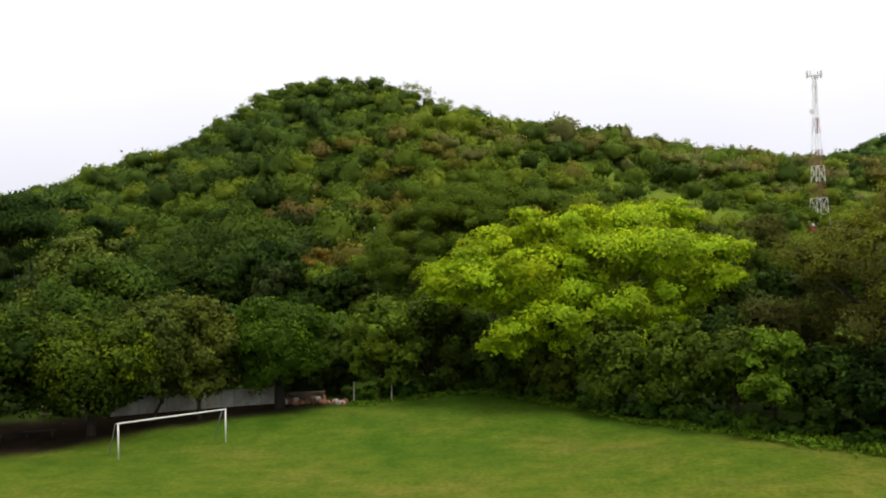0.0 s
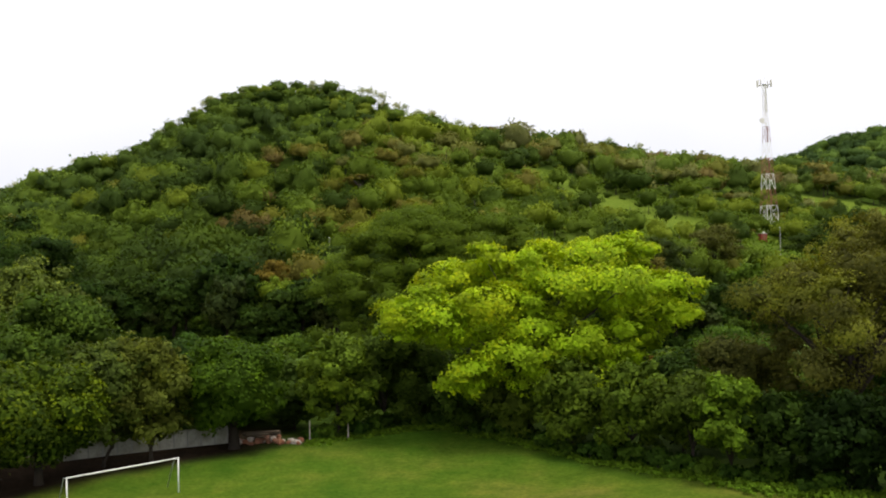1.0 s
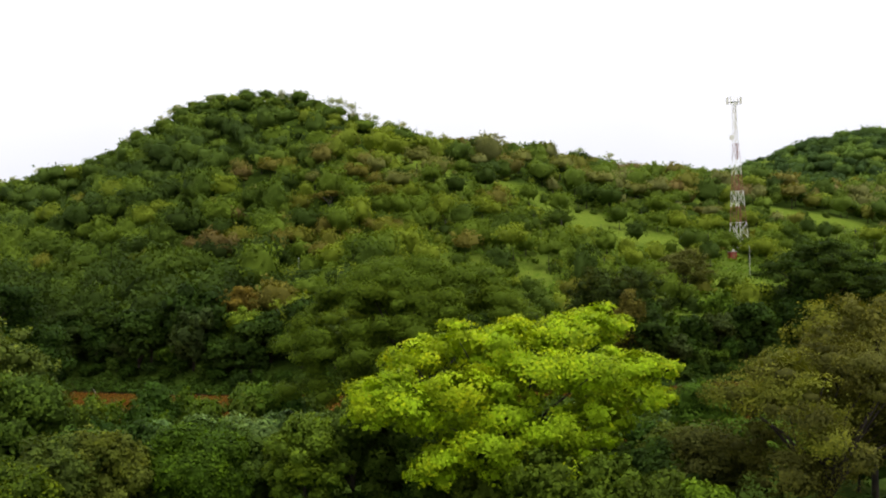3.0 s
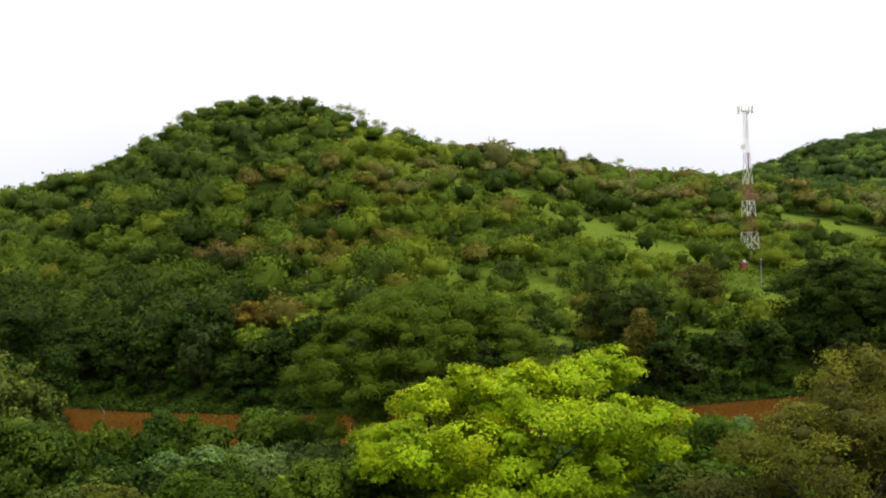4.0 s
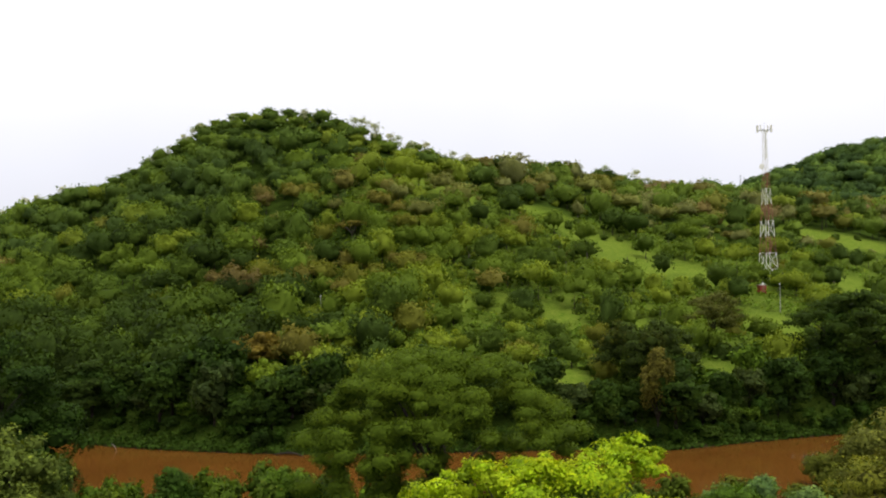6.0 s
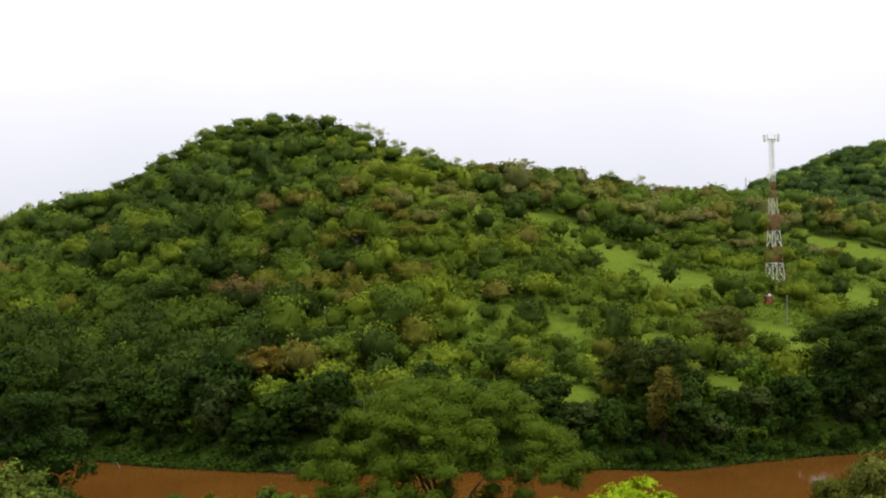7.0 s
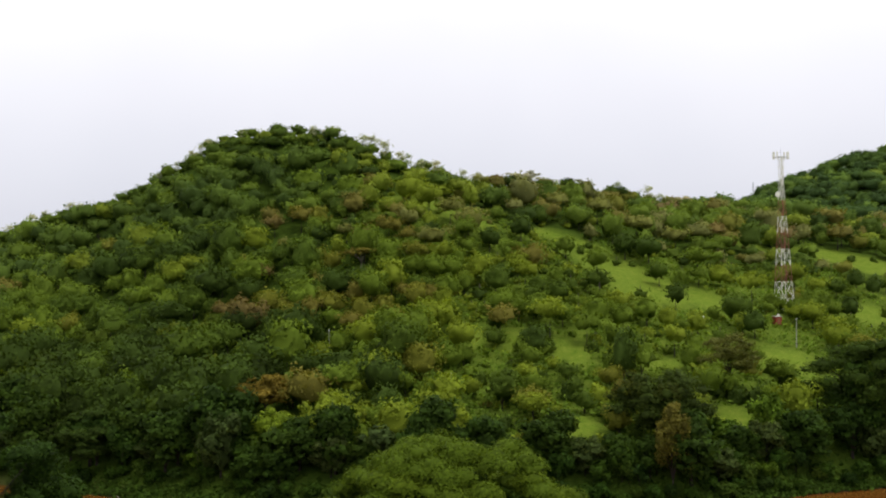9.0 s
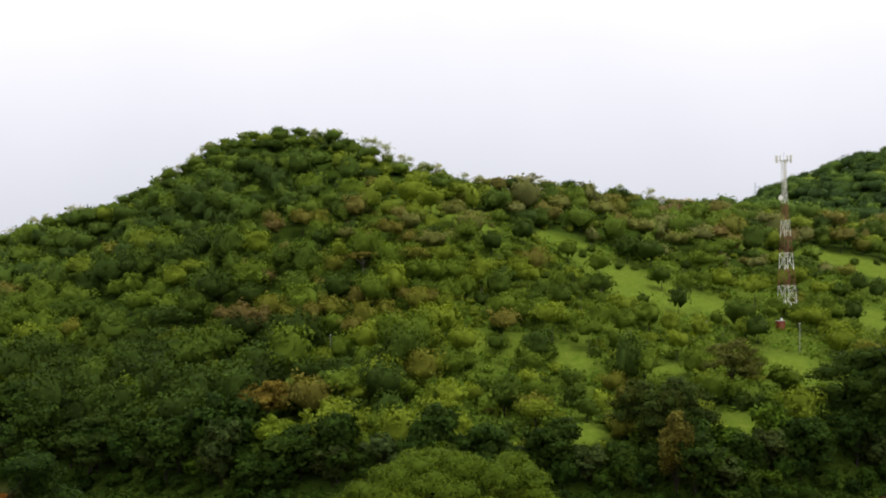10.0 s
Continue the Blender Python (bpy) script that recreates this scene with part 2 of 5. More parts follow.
def bar(bm, a, b, w, h=None):
    """A square bar from a to b."""
    tube(bm, (a, b), (w * 0.7071, w * 0.7071), 4)


def block(bm, x0, y0, z0, x1, y1, z1, bevel=0.0):
    made = bmesh.ops.create_cube(bm, size=1.0, matrix=Matrix.LocRotScale(((x0 + x1) / 2, (y0 + y1) / 2, (z0 + z1) / 2), None, (x1 - x0, y1 - y0, z1 - z0)))
    if bevel:
        edges = list({e for v in made["verts"] for e in v.link_edges})
        bmesh.ops.bevel(bm, geom=edges, offset=bevel, segments=1, affect="EDGES")


def unit(v):
    return v / np.maximum(np.linalg.norm(v, axis=-1, keepdims=True), 1e-6)


BALL = bmesh.new()
bmesh.ops.create_icosphere(BALL, subdivisions=3, radius=1)
BALL_V = np.array([v.co[:] for v in BALL.verts])
BALL_F = np.array([[v.index for v in f.verts] for f in BALL.faces])
BALL.free()
SMALL = bmesh.new()
bmesh.ops.create_icosphere(SMALL, subdivisions=2, radius=1)
SMALL_V = np.array([v.co[:] for v in SMALL.verts])
SMALL_F = np.array([[v.index for v in f.verts] for f in SMALL.faces])
SMALL.free()


TINY = bmesh.new()
bmesh.ops.create_icosphere(TINY, subdivisions=1, radius=1)
TINY_V = np.array([v.co[:] for v in TINY.verts])
TINY_F = np.array([[v.index for v in f.verts] for f in TINY.faces])
TINY.free()


def crown_heart(rng, lobes, tint, shrink=0.8, fine=1):
    """The close inner foliage of a crown: an uneven clump inside the sprays of each lobe."""
    dirs, faces = ((TINY_V, TINY_F), (SMALL_V, SMALL_F), (BALL_V, BALL_F))[fine]
    n = len(dirs)
    size = (lobes[:, 3] * shrink)[:, None, None] * rng.uniform(0.85, 1.1, (len(lobes), n, 1))
    v = lobes[:, None, :3] + dirs[None] * size * np.stack([np.ones(len(lobes))] * 2 + [lobes[:, 4]], 1)[:, None]
    f = faces[None] + (np.arange(len(lobes)) * n)[:, None, None]
    soft = np.broadcast_to(unit(dirs + (0, 0, 0.15)), v.shape)
    # inner clumps tinted darker than the sprays: the crown's inside shade as colour
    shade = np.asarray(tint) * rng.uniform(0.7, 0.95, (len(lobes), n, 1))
    return v.reshape(-1, 3), f.reshape(-1, 3), shade.reshape(-1, 3), soft.reshape(-1, 3)


def leaf_arrays(rng, lobes, count, size, tint, tufts=11, loose=0.32, droop=0.0, young=(1.25, 1.15, 0.8), heart=0.45, fine=0, ragged=0.2, gilt=0.0, gold=(0.32, 0.08, -0.2), calm=0.0):
    """Leaf sprays on rounded lobes (rows of x, y, z, radius, squash): vertices, triangles, tints and normals."""
    lobes = np.asarray(lobes, float)
    w = lobes[:, 3] ** 2
    which = rng.choice(len(lobes), count, p=w / w.sum())
    tuft_dir = unit(rng.normal(size=(len(lobes), tufts, 3)) + (0, 0, 0.35))
    tuft_out = rng.uniform(0.92 - ragged, 0.92 + ragged, (len(lobes), tufts))
    tuft_shade = rng.uniform(0.66 + 0.22 * calm, 1.34 - 0.2 * calm, (len(lobes), tufts))
    tk = rng.integers(0, tufts, count)
    d = unit(tuft_dir[which, tk] + rng.normal(size=(count, 3)) * loose)
    inner = rng.random(count) < 0.26
    f = tuft_out[which, tk] * (1 - np.abs(rng.normal(0, 0.13, count)))
    f = np.where(inner, rng.uniform(0.45, 0.8, count), f)
    r = lobes[which, 3] * f
    squash = lobes[which, 4]
    pos = lobes[which, :3] + d * np.c_[r, r, r * squash]
    pos[:, 2] -= droop * rng.random(count) * (d[:, 2] < 0.2)
    nrm = unit(d * 0.6 + (0, 0, 0.45) + rng.normal(size=(count, 3)) * 0.38)
    nrm = np.where((nrm * d).sum(1, keepdims=True) < 0, -nrm, nrm)
    t = unit(np.cross(nrm, rng.normal(size=(count, 3))))
    b = np.cross(nrm, t)
    s = size * rng.uniform(0.6, 1.35, count)[:, None]
    s = np.where(inner[:, None], s * 1.5, s)
    fold = -nrm * s * rng.uniform(0.05, 0.3, count)[:, None]
    v = np.stack([pos - t * s * 0.5, pos + b * s * 0.36 + fold, pos + t * s * 0.55 + fold * 0.6, pos - b * s * 0.36 + fold], 1).reshape(-1, 3)
    k = np.arange(count)[:, None] * 4
    tri = np.concatenate([k + (0, 2, 1), k + (0, 3, 2)], 1).reshape(-1, 3)
    col = np.asarray(tint) * tuft_shade[which, tk][:, None]
    tip = np.clip(f - 0.85, 0, 0.25)[:, None] * 4 * rng.random(count)[:, None]
    col = col * (1 - tip) + col * np.asarray(young) * tip
    if gilt:
        warm = (rng.random(len(lobes)) < gilt) * rng.uniform(0.4, 1.0, len(lobes)) * (lobes[:, 2] > np.quantile(lobes[:, 2], 0.4))
        col = col * (1 + warm[which][:, None] * np.array(gold))
    mid = lobes[:, :3].mean(0)
    soft = unit(d * 0.75 + unit(pos - mid) * 0.35 + nrm * (0.45 - 0.3 * calm) + (0, 0, 0.2))
    col, soft = np.repeat(col, 4, axis=0), np.repeat(soft, 4, axis=0)
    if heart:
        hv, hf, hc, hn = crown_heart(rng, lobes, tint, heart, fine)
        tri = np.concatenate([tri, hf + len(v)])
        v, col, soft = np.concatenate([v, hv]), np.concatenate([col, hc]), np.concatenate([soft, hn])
    return v, tri, col, soft


def crown_lobes(rng, radius, low, high, n, flat=0.8, size=0.42, core=0.62):
    """Lobes that fill a crown over the origin between two heights."""
    d = unit(rng.normal(size=(n, 3)) + (0, 0, 0.25))
    mid, half = (low + high) / 2, (high - low) / 2
    lob = size * min(radius, half * 1.35) * rng.uniform(0.6, 1.4, n)
    reach = np.maximum(radius - lob * 0.9, 0.1)
    up = np.maximum(half - lob * flat * 0.9, 0.05)
    q = rng.uniform(0.65, 1.06, n)
    c = np.c_[d[:, 0] * reach * q, d[:, 1] * reach * q, mid + d[:, 2] * up * q]
    rows = np.c_[c, lob, np.full(n, flat)]
    return np.vstack([rows, [[0, 0, mid, radius * core, half / max(radius, 0.1)]]])


def trunk_mesh(bm, rng, lobes, girth, fork, limbs=7, lean=(0, 0), sides=7, apart=None):
    """A trunk from the origin that forks into limbs towards the crown's lobes."""
    lx, ly = lean
    knee = Vector((lx, ly, fork))
    tube(bm, ((0, 0, -0.4), (lx * 0.15, ly * 0.15, fork * 0.25), (lx * 0.6, ly * 0.6, fork * 0.65), knee), (girth * 1.5, girth * 1.05, girth * 0.9, girth * 0.8), sides)
    order = np.argsort(-lobes[:, 3] * rng.uniform(0.6, 1, len(lobes)))[:limbs]
    for i in order:
        end = Vector(lobes[i, :3])
        mid = knee.lerp(end, 0.5) + Vector((rng.normal() * 0.4, rng.normal() * 0.4, 0.12 * (end - knee).length))
        limb = bm
        if apart is not None:
            limb = bmesh.new()
            apart.append(limb)
        tube(limb, (knee - Vector((0, 0, 0.3)), knee.lerp(mid, 0.5) + Vector((0, 0, 0.2)), mid, end), (girth * 0.62, girth * 0.45, girth * 0.3, girth * 0.1), max(4, sides - 2))


def tree(name, label, at, lobes, leaves, size, tint, girth=0.25, fork=2.0, bark=None, limbs=7, category="tree", group="", lean=(0, 0), mat=None, seed=0, **how):
    """A tree as a thing of its own: trunk and crown under an empty at its foot."""
    rng = np.random.default_rng(seed)
    root = tagged(new(name), label, category, group)
    x, y = at[:2]
    root.matrix_basis = pose(x, y, float(land(x, y)) if len(at) < 3 else at[2])
    bm = bmesh.new()
    boughs = [] if len(at) < 3 else None
    trunk_mesh(bm, rng, lobes, girth, fork, limbs, lean, apart=boughs)
    trunk = part("trunk", bm, bark or BARK, root, smooth=True)
    for limb in boughs or ():
        part("limb", limb, bark or BARK, trunk, smooth=True)
    crown = new("crown", mesh_from("crown", *leaf_pack(rng, lobes, leaves, size, tint, mat or LEAF, how)))
    crown.parent = root
    return root


def leaf_pack(rng, lobes, leaves, size, tint, mat, how):
    v, f, c, n = leaf_arrays(rng, lobes, leaves, size, tint, **how)
    return v, f, mat, c, n


def grown(seed, radius, low, high, n, flat=0.8, size=0.42, core=0.62):
    return crown_lobes(np.random.default_rng(seed + 500), radius, low, high, n, flat, size, core)


def hull_crown(rng, lobes, count, size, tufts=60, ragged=0.1, inner=0.68):
    """A far-off crown: leafy tufts over the outer skin of its lobes, round a close dark heart; tints are about 1."""
    mid = np.array((0, 0, lobes[-1, 2] - 0.15 * lobes[-1, 3]))
    shade = rng.uniform(0.9, 1.1, len(lobes))

    def skin(d):
        axes = np.stack([lobes[:, 3], lobes[:, 3], lobes[:, 3] * lobes[:, 4]], 1)
        o = (mid - lobes[:, :3]) / axes
        e = d[:, None] / axes[None]
        a, b, c = (e * e).sum(2), (e * o).sum(2), (o * o).sum(1) - 1
        t = (-b + np.sqrt(np.maximum(b * b - a * c, 0))) / a
        t = np.where(b * b - a * c > 0, t, 0.2)
        k = t.argmax(1)
        r = t[np.arange(len(d)), k]
        p = mid + d * r[:, None]
        return p, unit((p - lobes[k, :3]) / axes[k] ** 2), k

    faces = SMALL_F[SMALL_V[SMALL_F][:, :, 2].max(1) > -0.45]
    hp, hn, hk = skin(SMALL_V)
    hp = mid + (hp - mid) * rng.uniform(inner, inner + 0.12, (len(hp), 1))
    hs = unit(hn * 0.7 + SMALL_V * 0.4)
    td = unit(rng.normal(size=(tufts, 3)) + (0, 0, 0.4))
    td[:, 2] = np.where(td[:, 2] < -0.3, -td[:, 2], td[:, 2])
    out, tone = rng.normal(0, ragged, tufts), rng.uniform(0.92, 1.08, tufts)
    which = rng.integers(0, tufts, count)
    wander = rng.normal(size=(count, 3))
    d = unit(td[which] + wander * 0.15)
    pos, n, k = skin(d)
    lift = 1.0 + out[which] - 0.018 * (wander ** 2).sum(1)
    pos = mid + (pos - mid) * lift[:, None]
    flat = unit(n * 0.6 + (0, 0, 0.35) + rng.normal(size=(count, 3)) * 0.45)
    t = unit(np.cross(flat, rng.normal(size=(count, 3))))
    b = np.cross(flat, t)
    s = size * rng.uniform(0.6, 1.3, count)[:, None]
    fold = -flat * s * rng.uniform(0.1, 0.35, count)[:, None]
    v = np.stack([pos - t * s * 0.5, pos + b * s * 0.36 + fold, pos + t * s * 0.55 + fold * 0.6, pos - b * s * 0.36 + fold], 1).reshape(-1, 3)
    i = np.arange(count)[:, None] * 4
    tri = np.concatenate([i + (0, 2, 1), i + (0, 3, 2)], 1).reshape(-1, 3)
    soft = np.repeat(unit(n * 0.55 + d * 0.3 + wander * 0.12 + flat * 0.25), 4, axis=0)
    col = np.repeat(shade[k] * tone[which] * rng.uniform(0.9, 1.1, count), 4)[:, None] * np.ones(3)
    # heart toned down to 0.85: shade between the tufts put into its colour
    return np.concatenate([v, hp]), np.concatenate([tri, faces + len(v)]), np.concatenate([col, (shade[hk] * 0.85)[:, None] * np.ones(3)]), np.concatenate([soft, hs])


# leaf colours
DARK, MID, FRESH, LIME = (0.036, 0.074, 0.008), (0.072, 0.128, 0.011), (0.105, 0.175, 0.012), (0.225, 0.35, 0.010)
OLIVE = (0.115, 0.125, 0.015)

# ---- the ground, one sheet to the horizon ----
def spread(*runs):
    out = [np.arange(a, b, s) for a, b, s in runs]
    return np.concatenate(out)


gx = spread((-4200, -900, 300), (-900, -330, 30), (-330, -48, 5), (-48, 48, 1.2), (48, 330, 5), (330, 900, 30), (900, 4500, 300))
gy = spread((-3000, -300, 300), (-300, 25, 25), (25, 44, 3), (44, 100, 1.2), (100, 165, 4), (165, 200, 1.7), (200, 480, 4.5), (480, 800, 10), (800, 4600, 200))
GX, GY = np.meshgrid(gx, gy)
GZ = land(GX, GY)
mown = (1 - step(-0.8, 0.8, GY - field_edge(GX))) * step(-60, -55, GX) * (1 - step(55, 60, GX))
# bare earth widened under the left trees to take in their shaded ground
shaded_soil = step(-3.2, 0.2, GY - field_edge(GX)) * (1 - step(8, 12, GY - field_edge(GX))) * (1 - step(-14, -8, GX)) * step(-60, -50, GX)
shaded_soil = np.maximum(shaded_soil, (1 - step(0.0, 1.6, GY - far_shore(GX))) * step(100, 140, GY))
grassy = 0.6 * step(-15, 30, GX) * (1 - step(318, 336, GY)) * step(4, 12, GY - far_shore(GX))
nx, ny = len(gx), len(gy)
idx = np.arange(nx * ny).reshape(ny, nx)
quads = np.stack([idx[:-1, :-1], idx[:-1, 1:], idx[1:, 1:], idx[1:, :-1]], -1).reshape(-1, 4)
ground = new("ground", mesh_from("ground", np.c_[GX.ravel(), GY.ravel(), GZ.ravel()], quads, ground_material(), np.c_[mown.ravel(), np.maximum(open_ground(GX, GY), grassy).ravel(), shaded_soil.ravel()]))
ground.data.polygons.foreach_set("use_smooth", [True] * len(ground.data.polygons))
tagged(ground, "mown sports field, river banks and green hillside", "ground", kind="structure")

wx = np.arange(-420, 521, 10.0)
bm = bmesh.new()
rows = [[bm.verts.new((x, float(far_shore(x)) + (2.5 if k else -62), -3.0)) for x in wx] for k in (0, 1)]
for i in range(len(wx) - 1):
    bm.faces.new((rows[0][i], rows[0][i + 1], rows[1][i + 1], rows[1][i]))
tagged(part("river", bm, water_material()), "muddy brown river between overgrown banks", "river", kind="structure")

# ---- goal on the field ----
def football_goal(left, right, height=2.32):
    a, b = Vector((*left, float(land(*left)))), Vector((*right, float(land(*right))))
    root = tagged(new("football_goal"), "white painted steel goal frame without a net on the grass", "goal")
    root.matrix_basis = Matrix.Translation(a)
    along = b - a
    back = Vector((-along.y, along.x, 0)).normalized() * 1.9
    up = Vector((0, 0, height))
    for foot in (Vector(), along):
        bm = bmesh.new()
        tube(bm, (foot - Vector((0, 0, 0.2)), foot + up), (0.05, 0.05), 10)
        part("post", bm, PAINT_WHITE, root, smooth=True)
        bm = bmesh.new()
        tube(bm, (foot + back - Vector((0, 0, 0.2)), foot + back * 0.28 + up * 0.96, foot + up * 0.985), (0.035, 0.035, 0.035), 8)
        part("stay", bm, GALVANISED, root, "thin galvanised back stay", smooth=True)
    bm = bmesh.new()
    tube(bm, (up - along.normalized() * 0.06, up + along + along.normalized() * 0.06), (0.052, 0.052), 10)
    part("crossbar", bm, PAINT_WHITE, root, smooth=True)
    return root


football_goal((-21.15, 61.2), (-15.3, 65.8))


# ---- wall of concrete panels behind the field ----
def panel_wall(a, b, height=1.55, bay=1.1):
    a, b = Vector(a), Vector(b)
    n = round((b - a).length / bay)
    turn = math.degrees(math.atan2(b.y - a.y, b.x - a.x))
    root = tagged(new("boundary_wall"), "whitewashed concrete panel wall with slim posts, stained", "wall", kind="structure")
    root.matrix_basis = pose(a.x, a.y, float(land(a.x, a.y)) - 0.05, 0, 0, turn)
    w = (b - a).length / n
    bm = bmesh.new()
    block(bm, 0.05, -0.025, 0, w - 0.05, 0.025, height, 0.01)
    first = part("panel", bm, WALL_PAINT, root)
    bm = bmesh.new()
    block(bm, -0.05, -0.07, -0.2, 0.05, 0.07, height + 0.04, 0.01)
    post = part("post", bm, CONCRETE, root)
    for i in range(1, n + 1):
        if i < n:
            p = new("panel", first.data)
            p.parent, p.location = root, (i * w, 0, 0)
        p = new("post", post.data)
        p.parent, p.location = root, (i * w, 0, 0)
    return root


WALL_PAINT = worn("whitewash", (0.5, 0.49, 0.42), (0.24, 0.24, 0.18), 0.7, 0.9, relief=0.01)
panel_wall((-26.3, 74.3), (-14.4, 79.2))


def fence_post(x, y, height):
    bm = bmesh.new()
    tube(bm, ((0, 0, -0.3), (0.02, 0, height * 0.5), (0.03, 0.02, height)), (0.06, 0.055, 0.05), 8)
    block(bm, -0.03, -0.12, height - 0.08, 0.08, 0.12, height - 0.03)
    ob = part("fence_post", bm, RUBBLE, smooth=False)
    ob.matrix_basis = pose(x, y, float(land(x, y)))
    return tagged(ob, "pale concrete fence post at the edge of the field", "fence post", "fence posts along the field")


fence_post(-7.7, 79.0, 1.7)
fence_post(-4.6, 79.6, 1.65)


# ---- rubble and timber by the wall ----
def rubble_heap():
    rng = np.random.default_rng(5)
    root = tagged(new("rubble_heap"), "heap of broken bricks, pale stones and rotten boards", "rubble")
    root.matrix_basis = pose(-10.9, 78.6, float(land(-10.9, 78.6)))
    for i in range(46):
        bm = bmesh.new()
        x, y = rng.uniform(-2.7, 2.6), rng.uniform(-0.7, 0.7)
        top = 0.75 * max(0.05, 1 - abs(x) / 3.2) * max(0.2, 1 - abs(y))
        bmesh.ops.create_icosphere(bm, subdivisions=1, radius=1, matrix=pose(x, y, rng.uniform(0.05, top + 0.1), *(rng.uniform(0, 90, 3))) @ Matrix.Diagonal((*rng.uniform(0.12, 0.36, 3), 1)))
        part("stone" if i % 3 == 0 else "brick", bm, RUBBLE if i % 3 == 0 else BRICK, root)
    for i in range(7):
        bm = bmesh.new()
        z = 0.55 + i * 0.06
        bar(bm, (-2.3 + rng.uniform(0, 0.6), rng.uniform(-0.3, 0.5), z), (rng.uniform(0.0, 0.9), rng.uniform(-0.3, 0.5), z + rng.uniform(-0.15, 0.15)), 0.12)
        part("board", bm, TIMBER, root, "dark rotten board")


rubble_heap()


def bench(x, y, turn, length=2.2):
    root = tagged(new("bench"), "low weathered wooden bench in the shade of the trees", "bench", "benches under the trees")
    root.matrix_basis = pose(x, y, float(land(x, y)), 0, 0, turn)
    for k in (-1, 1):
        bm = bmesh.new()
        block(bm, k * length * 0.38 - 0.06, -0.18, -0.1, k * length * 0.38 + 0.06, 0.18, 0.42, 0.01)
        part("leg", bm, BARK, root)
    for k in (-0.11, 0.11):
        bm = bmesh.new()
        block(bm, -length / 2, k - 0.1, 0.42, length / 2, k + 0.1, 0.48, 0.008)
        part("seat_plank", bm, BARK, root)


def stand(x, y, turn):
    """A small stepped stand of steel frames and planks."""
    root = tagged(new("spectator_stand"), "dark steel and plank spectator stand under the trees", "stand")
    root.matrix_basis = pose(x, y, float(land(x, y)), 0, 0, turn)
    for k in range(3):
        bm = bmesh.new()
        block(bm, -1.8, k * 0.6, 0.45 + k * 0.4, 1.8, k * 0.6 + 0.3, 0.5 + k * 0.4, 0.01)
        part("plank", bm, TIMBER, root)
        for s in (-1.6, 0, 1.6):
            bm = bmesh.new()
            bar(bm, (s, k * 0.6 + 0.15, -0.1), (s, k * 0.6 + 0.15, 0.45 + k * 0.4), 0.06)
            part("upright", bm, TIMBER, root)
    for s in (-1.6, 1.6):
        bm = bmesh.new()
        bar(bm, (s, 0.0, 0.05), (s, 1.35, 1.2), 0.05)
        part("brace", bm, TIMBER, root)


bench(-29.2, 68.2, 18)
stand(-29.6, 73.6, 20)

# ---- trees round the field ----
def bright_tree():
    """The wide lime-green tree: lobes as across, up, radius; spread in depth over the crown."""
    rng = np.random.default_rng(21)
    rows = ((-11.4, 12.0, 2.5), (-8.7, 14.0, 2.2), (-5.2, 15.1, 2.4), (-0.6, 15.3, 2.5), (3.6, 15.4, 2.5), (6.9, 15.8, 2.4), (9.2, 12.8, 2.5),
            (5.0, 12.9, 3.2), (0.4, 12.6, 3.2), (-4.7, 11.9, 3.0), (-8.8, 10.6, 2.8), (-12.6, 10.6, 1.9), (6.4, 9.6, 2.8), (1.8, 8.7, 2.8), (-3.8, 7.8, 2.8), (-7.5, 6.8, 2.2), (9.2, 10.8, 2.1), (-1.4, 14.0, 2.7), (2.8, 6.0, 2.5), (-6.2, 9.2, 2.4), (-1.8, 10.0, 2.6), (-1.0, 6.0, 2.2), (4.6, 7.4, 2.4))
    lobes = []
    for x, z, r in rows:
        front = -6.0 if z < 9 else (-4.0 if z < 13 else 1.5)
        for k in range(2):
            lobes.append((x + rng.normal() * 0.5, front + rng.uniform(-1.2, 1.2) + k * 5.0, z - k * 0.8 - 0.9, r * (1.12 if not k else 1.0), 0.62))
        for k in range(2):
            a = rng.uniform(0, 6.28)
            lobes.append((x + r * 0.8 * math.cos(a), front + rng.uniform(-1, 3), z + r * 0.55 * math.sin(a) - 0.9, r * rng.uniform(0.4, 0.62), 0.6))
    lobes += [(7.9, 6.0, 16.0, 1.8, 0.6), (9.6, 5.6, 15.0, 1.6, 0.6), (6.2, 6.2, 15.4, 1.8, 0.6), (-2.2, -3.2, 14.6, 1.6, 0.6)]
    lobes = np.array(lobes)
    return tree("lime_tree", "wide spreading tree with bright lime-green young leaves", (12.4, 79.5), lobes, 92000, 0.27, LIME, 0.36, 3.5, limbs=16, lean=(-1.0, 0.5), mat=LEAF_BIG, seed=21, tufts=12, loose=0.24, young=(1.45, 1.12, 0.6), heart=0.0, ragged=0.3, gilt=0.22, gold=(0.25, 0.12, 0.0))


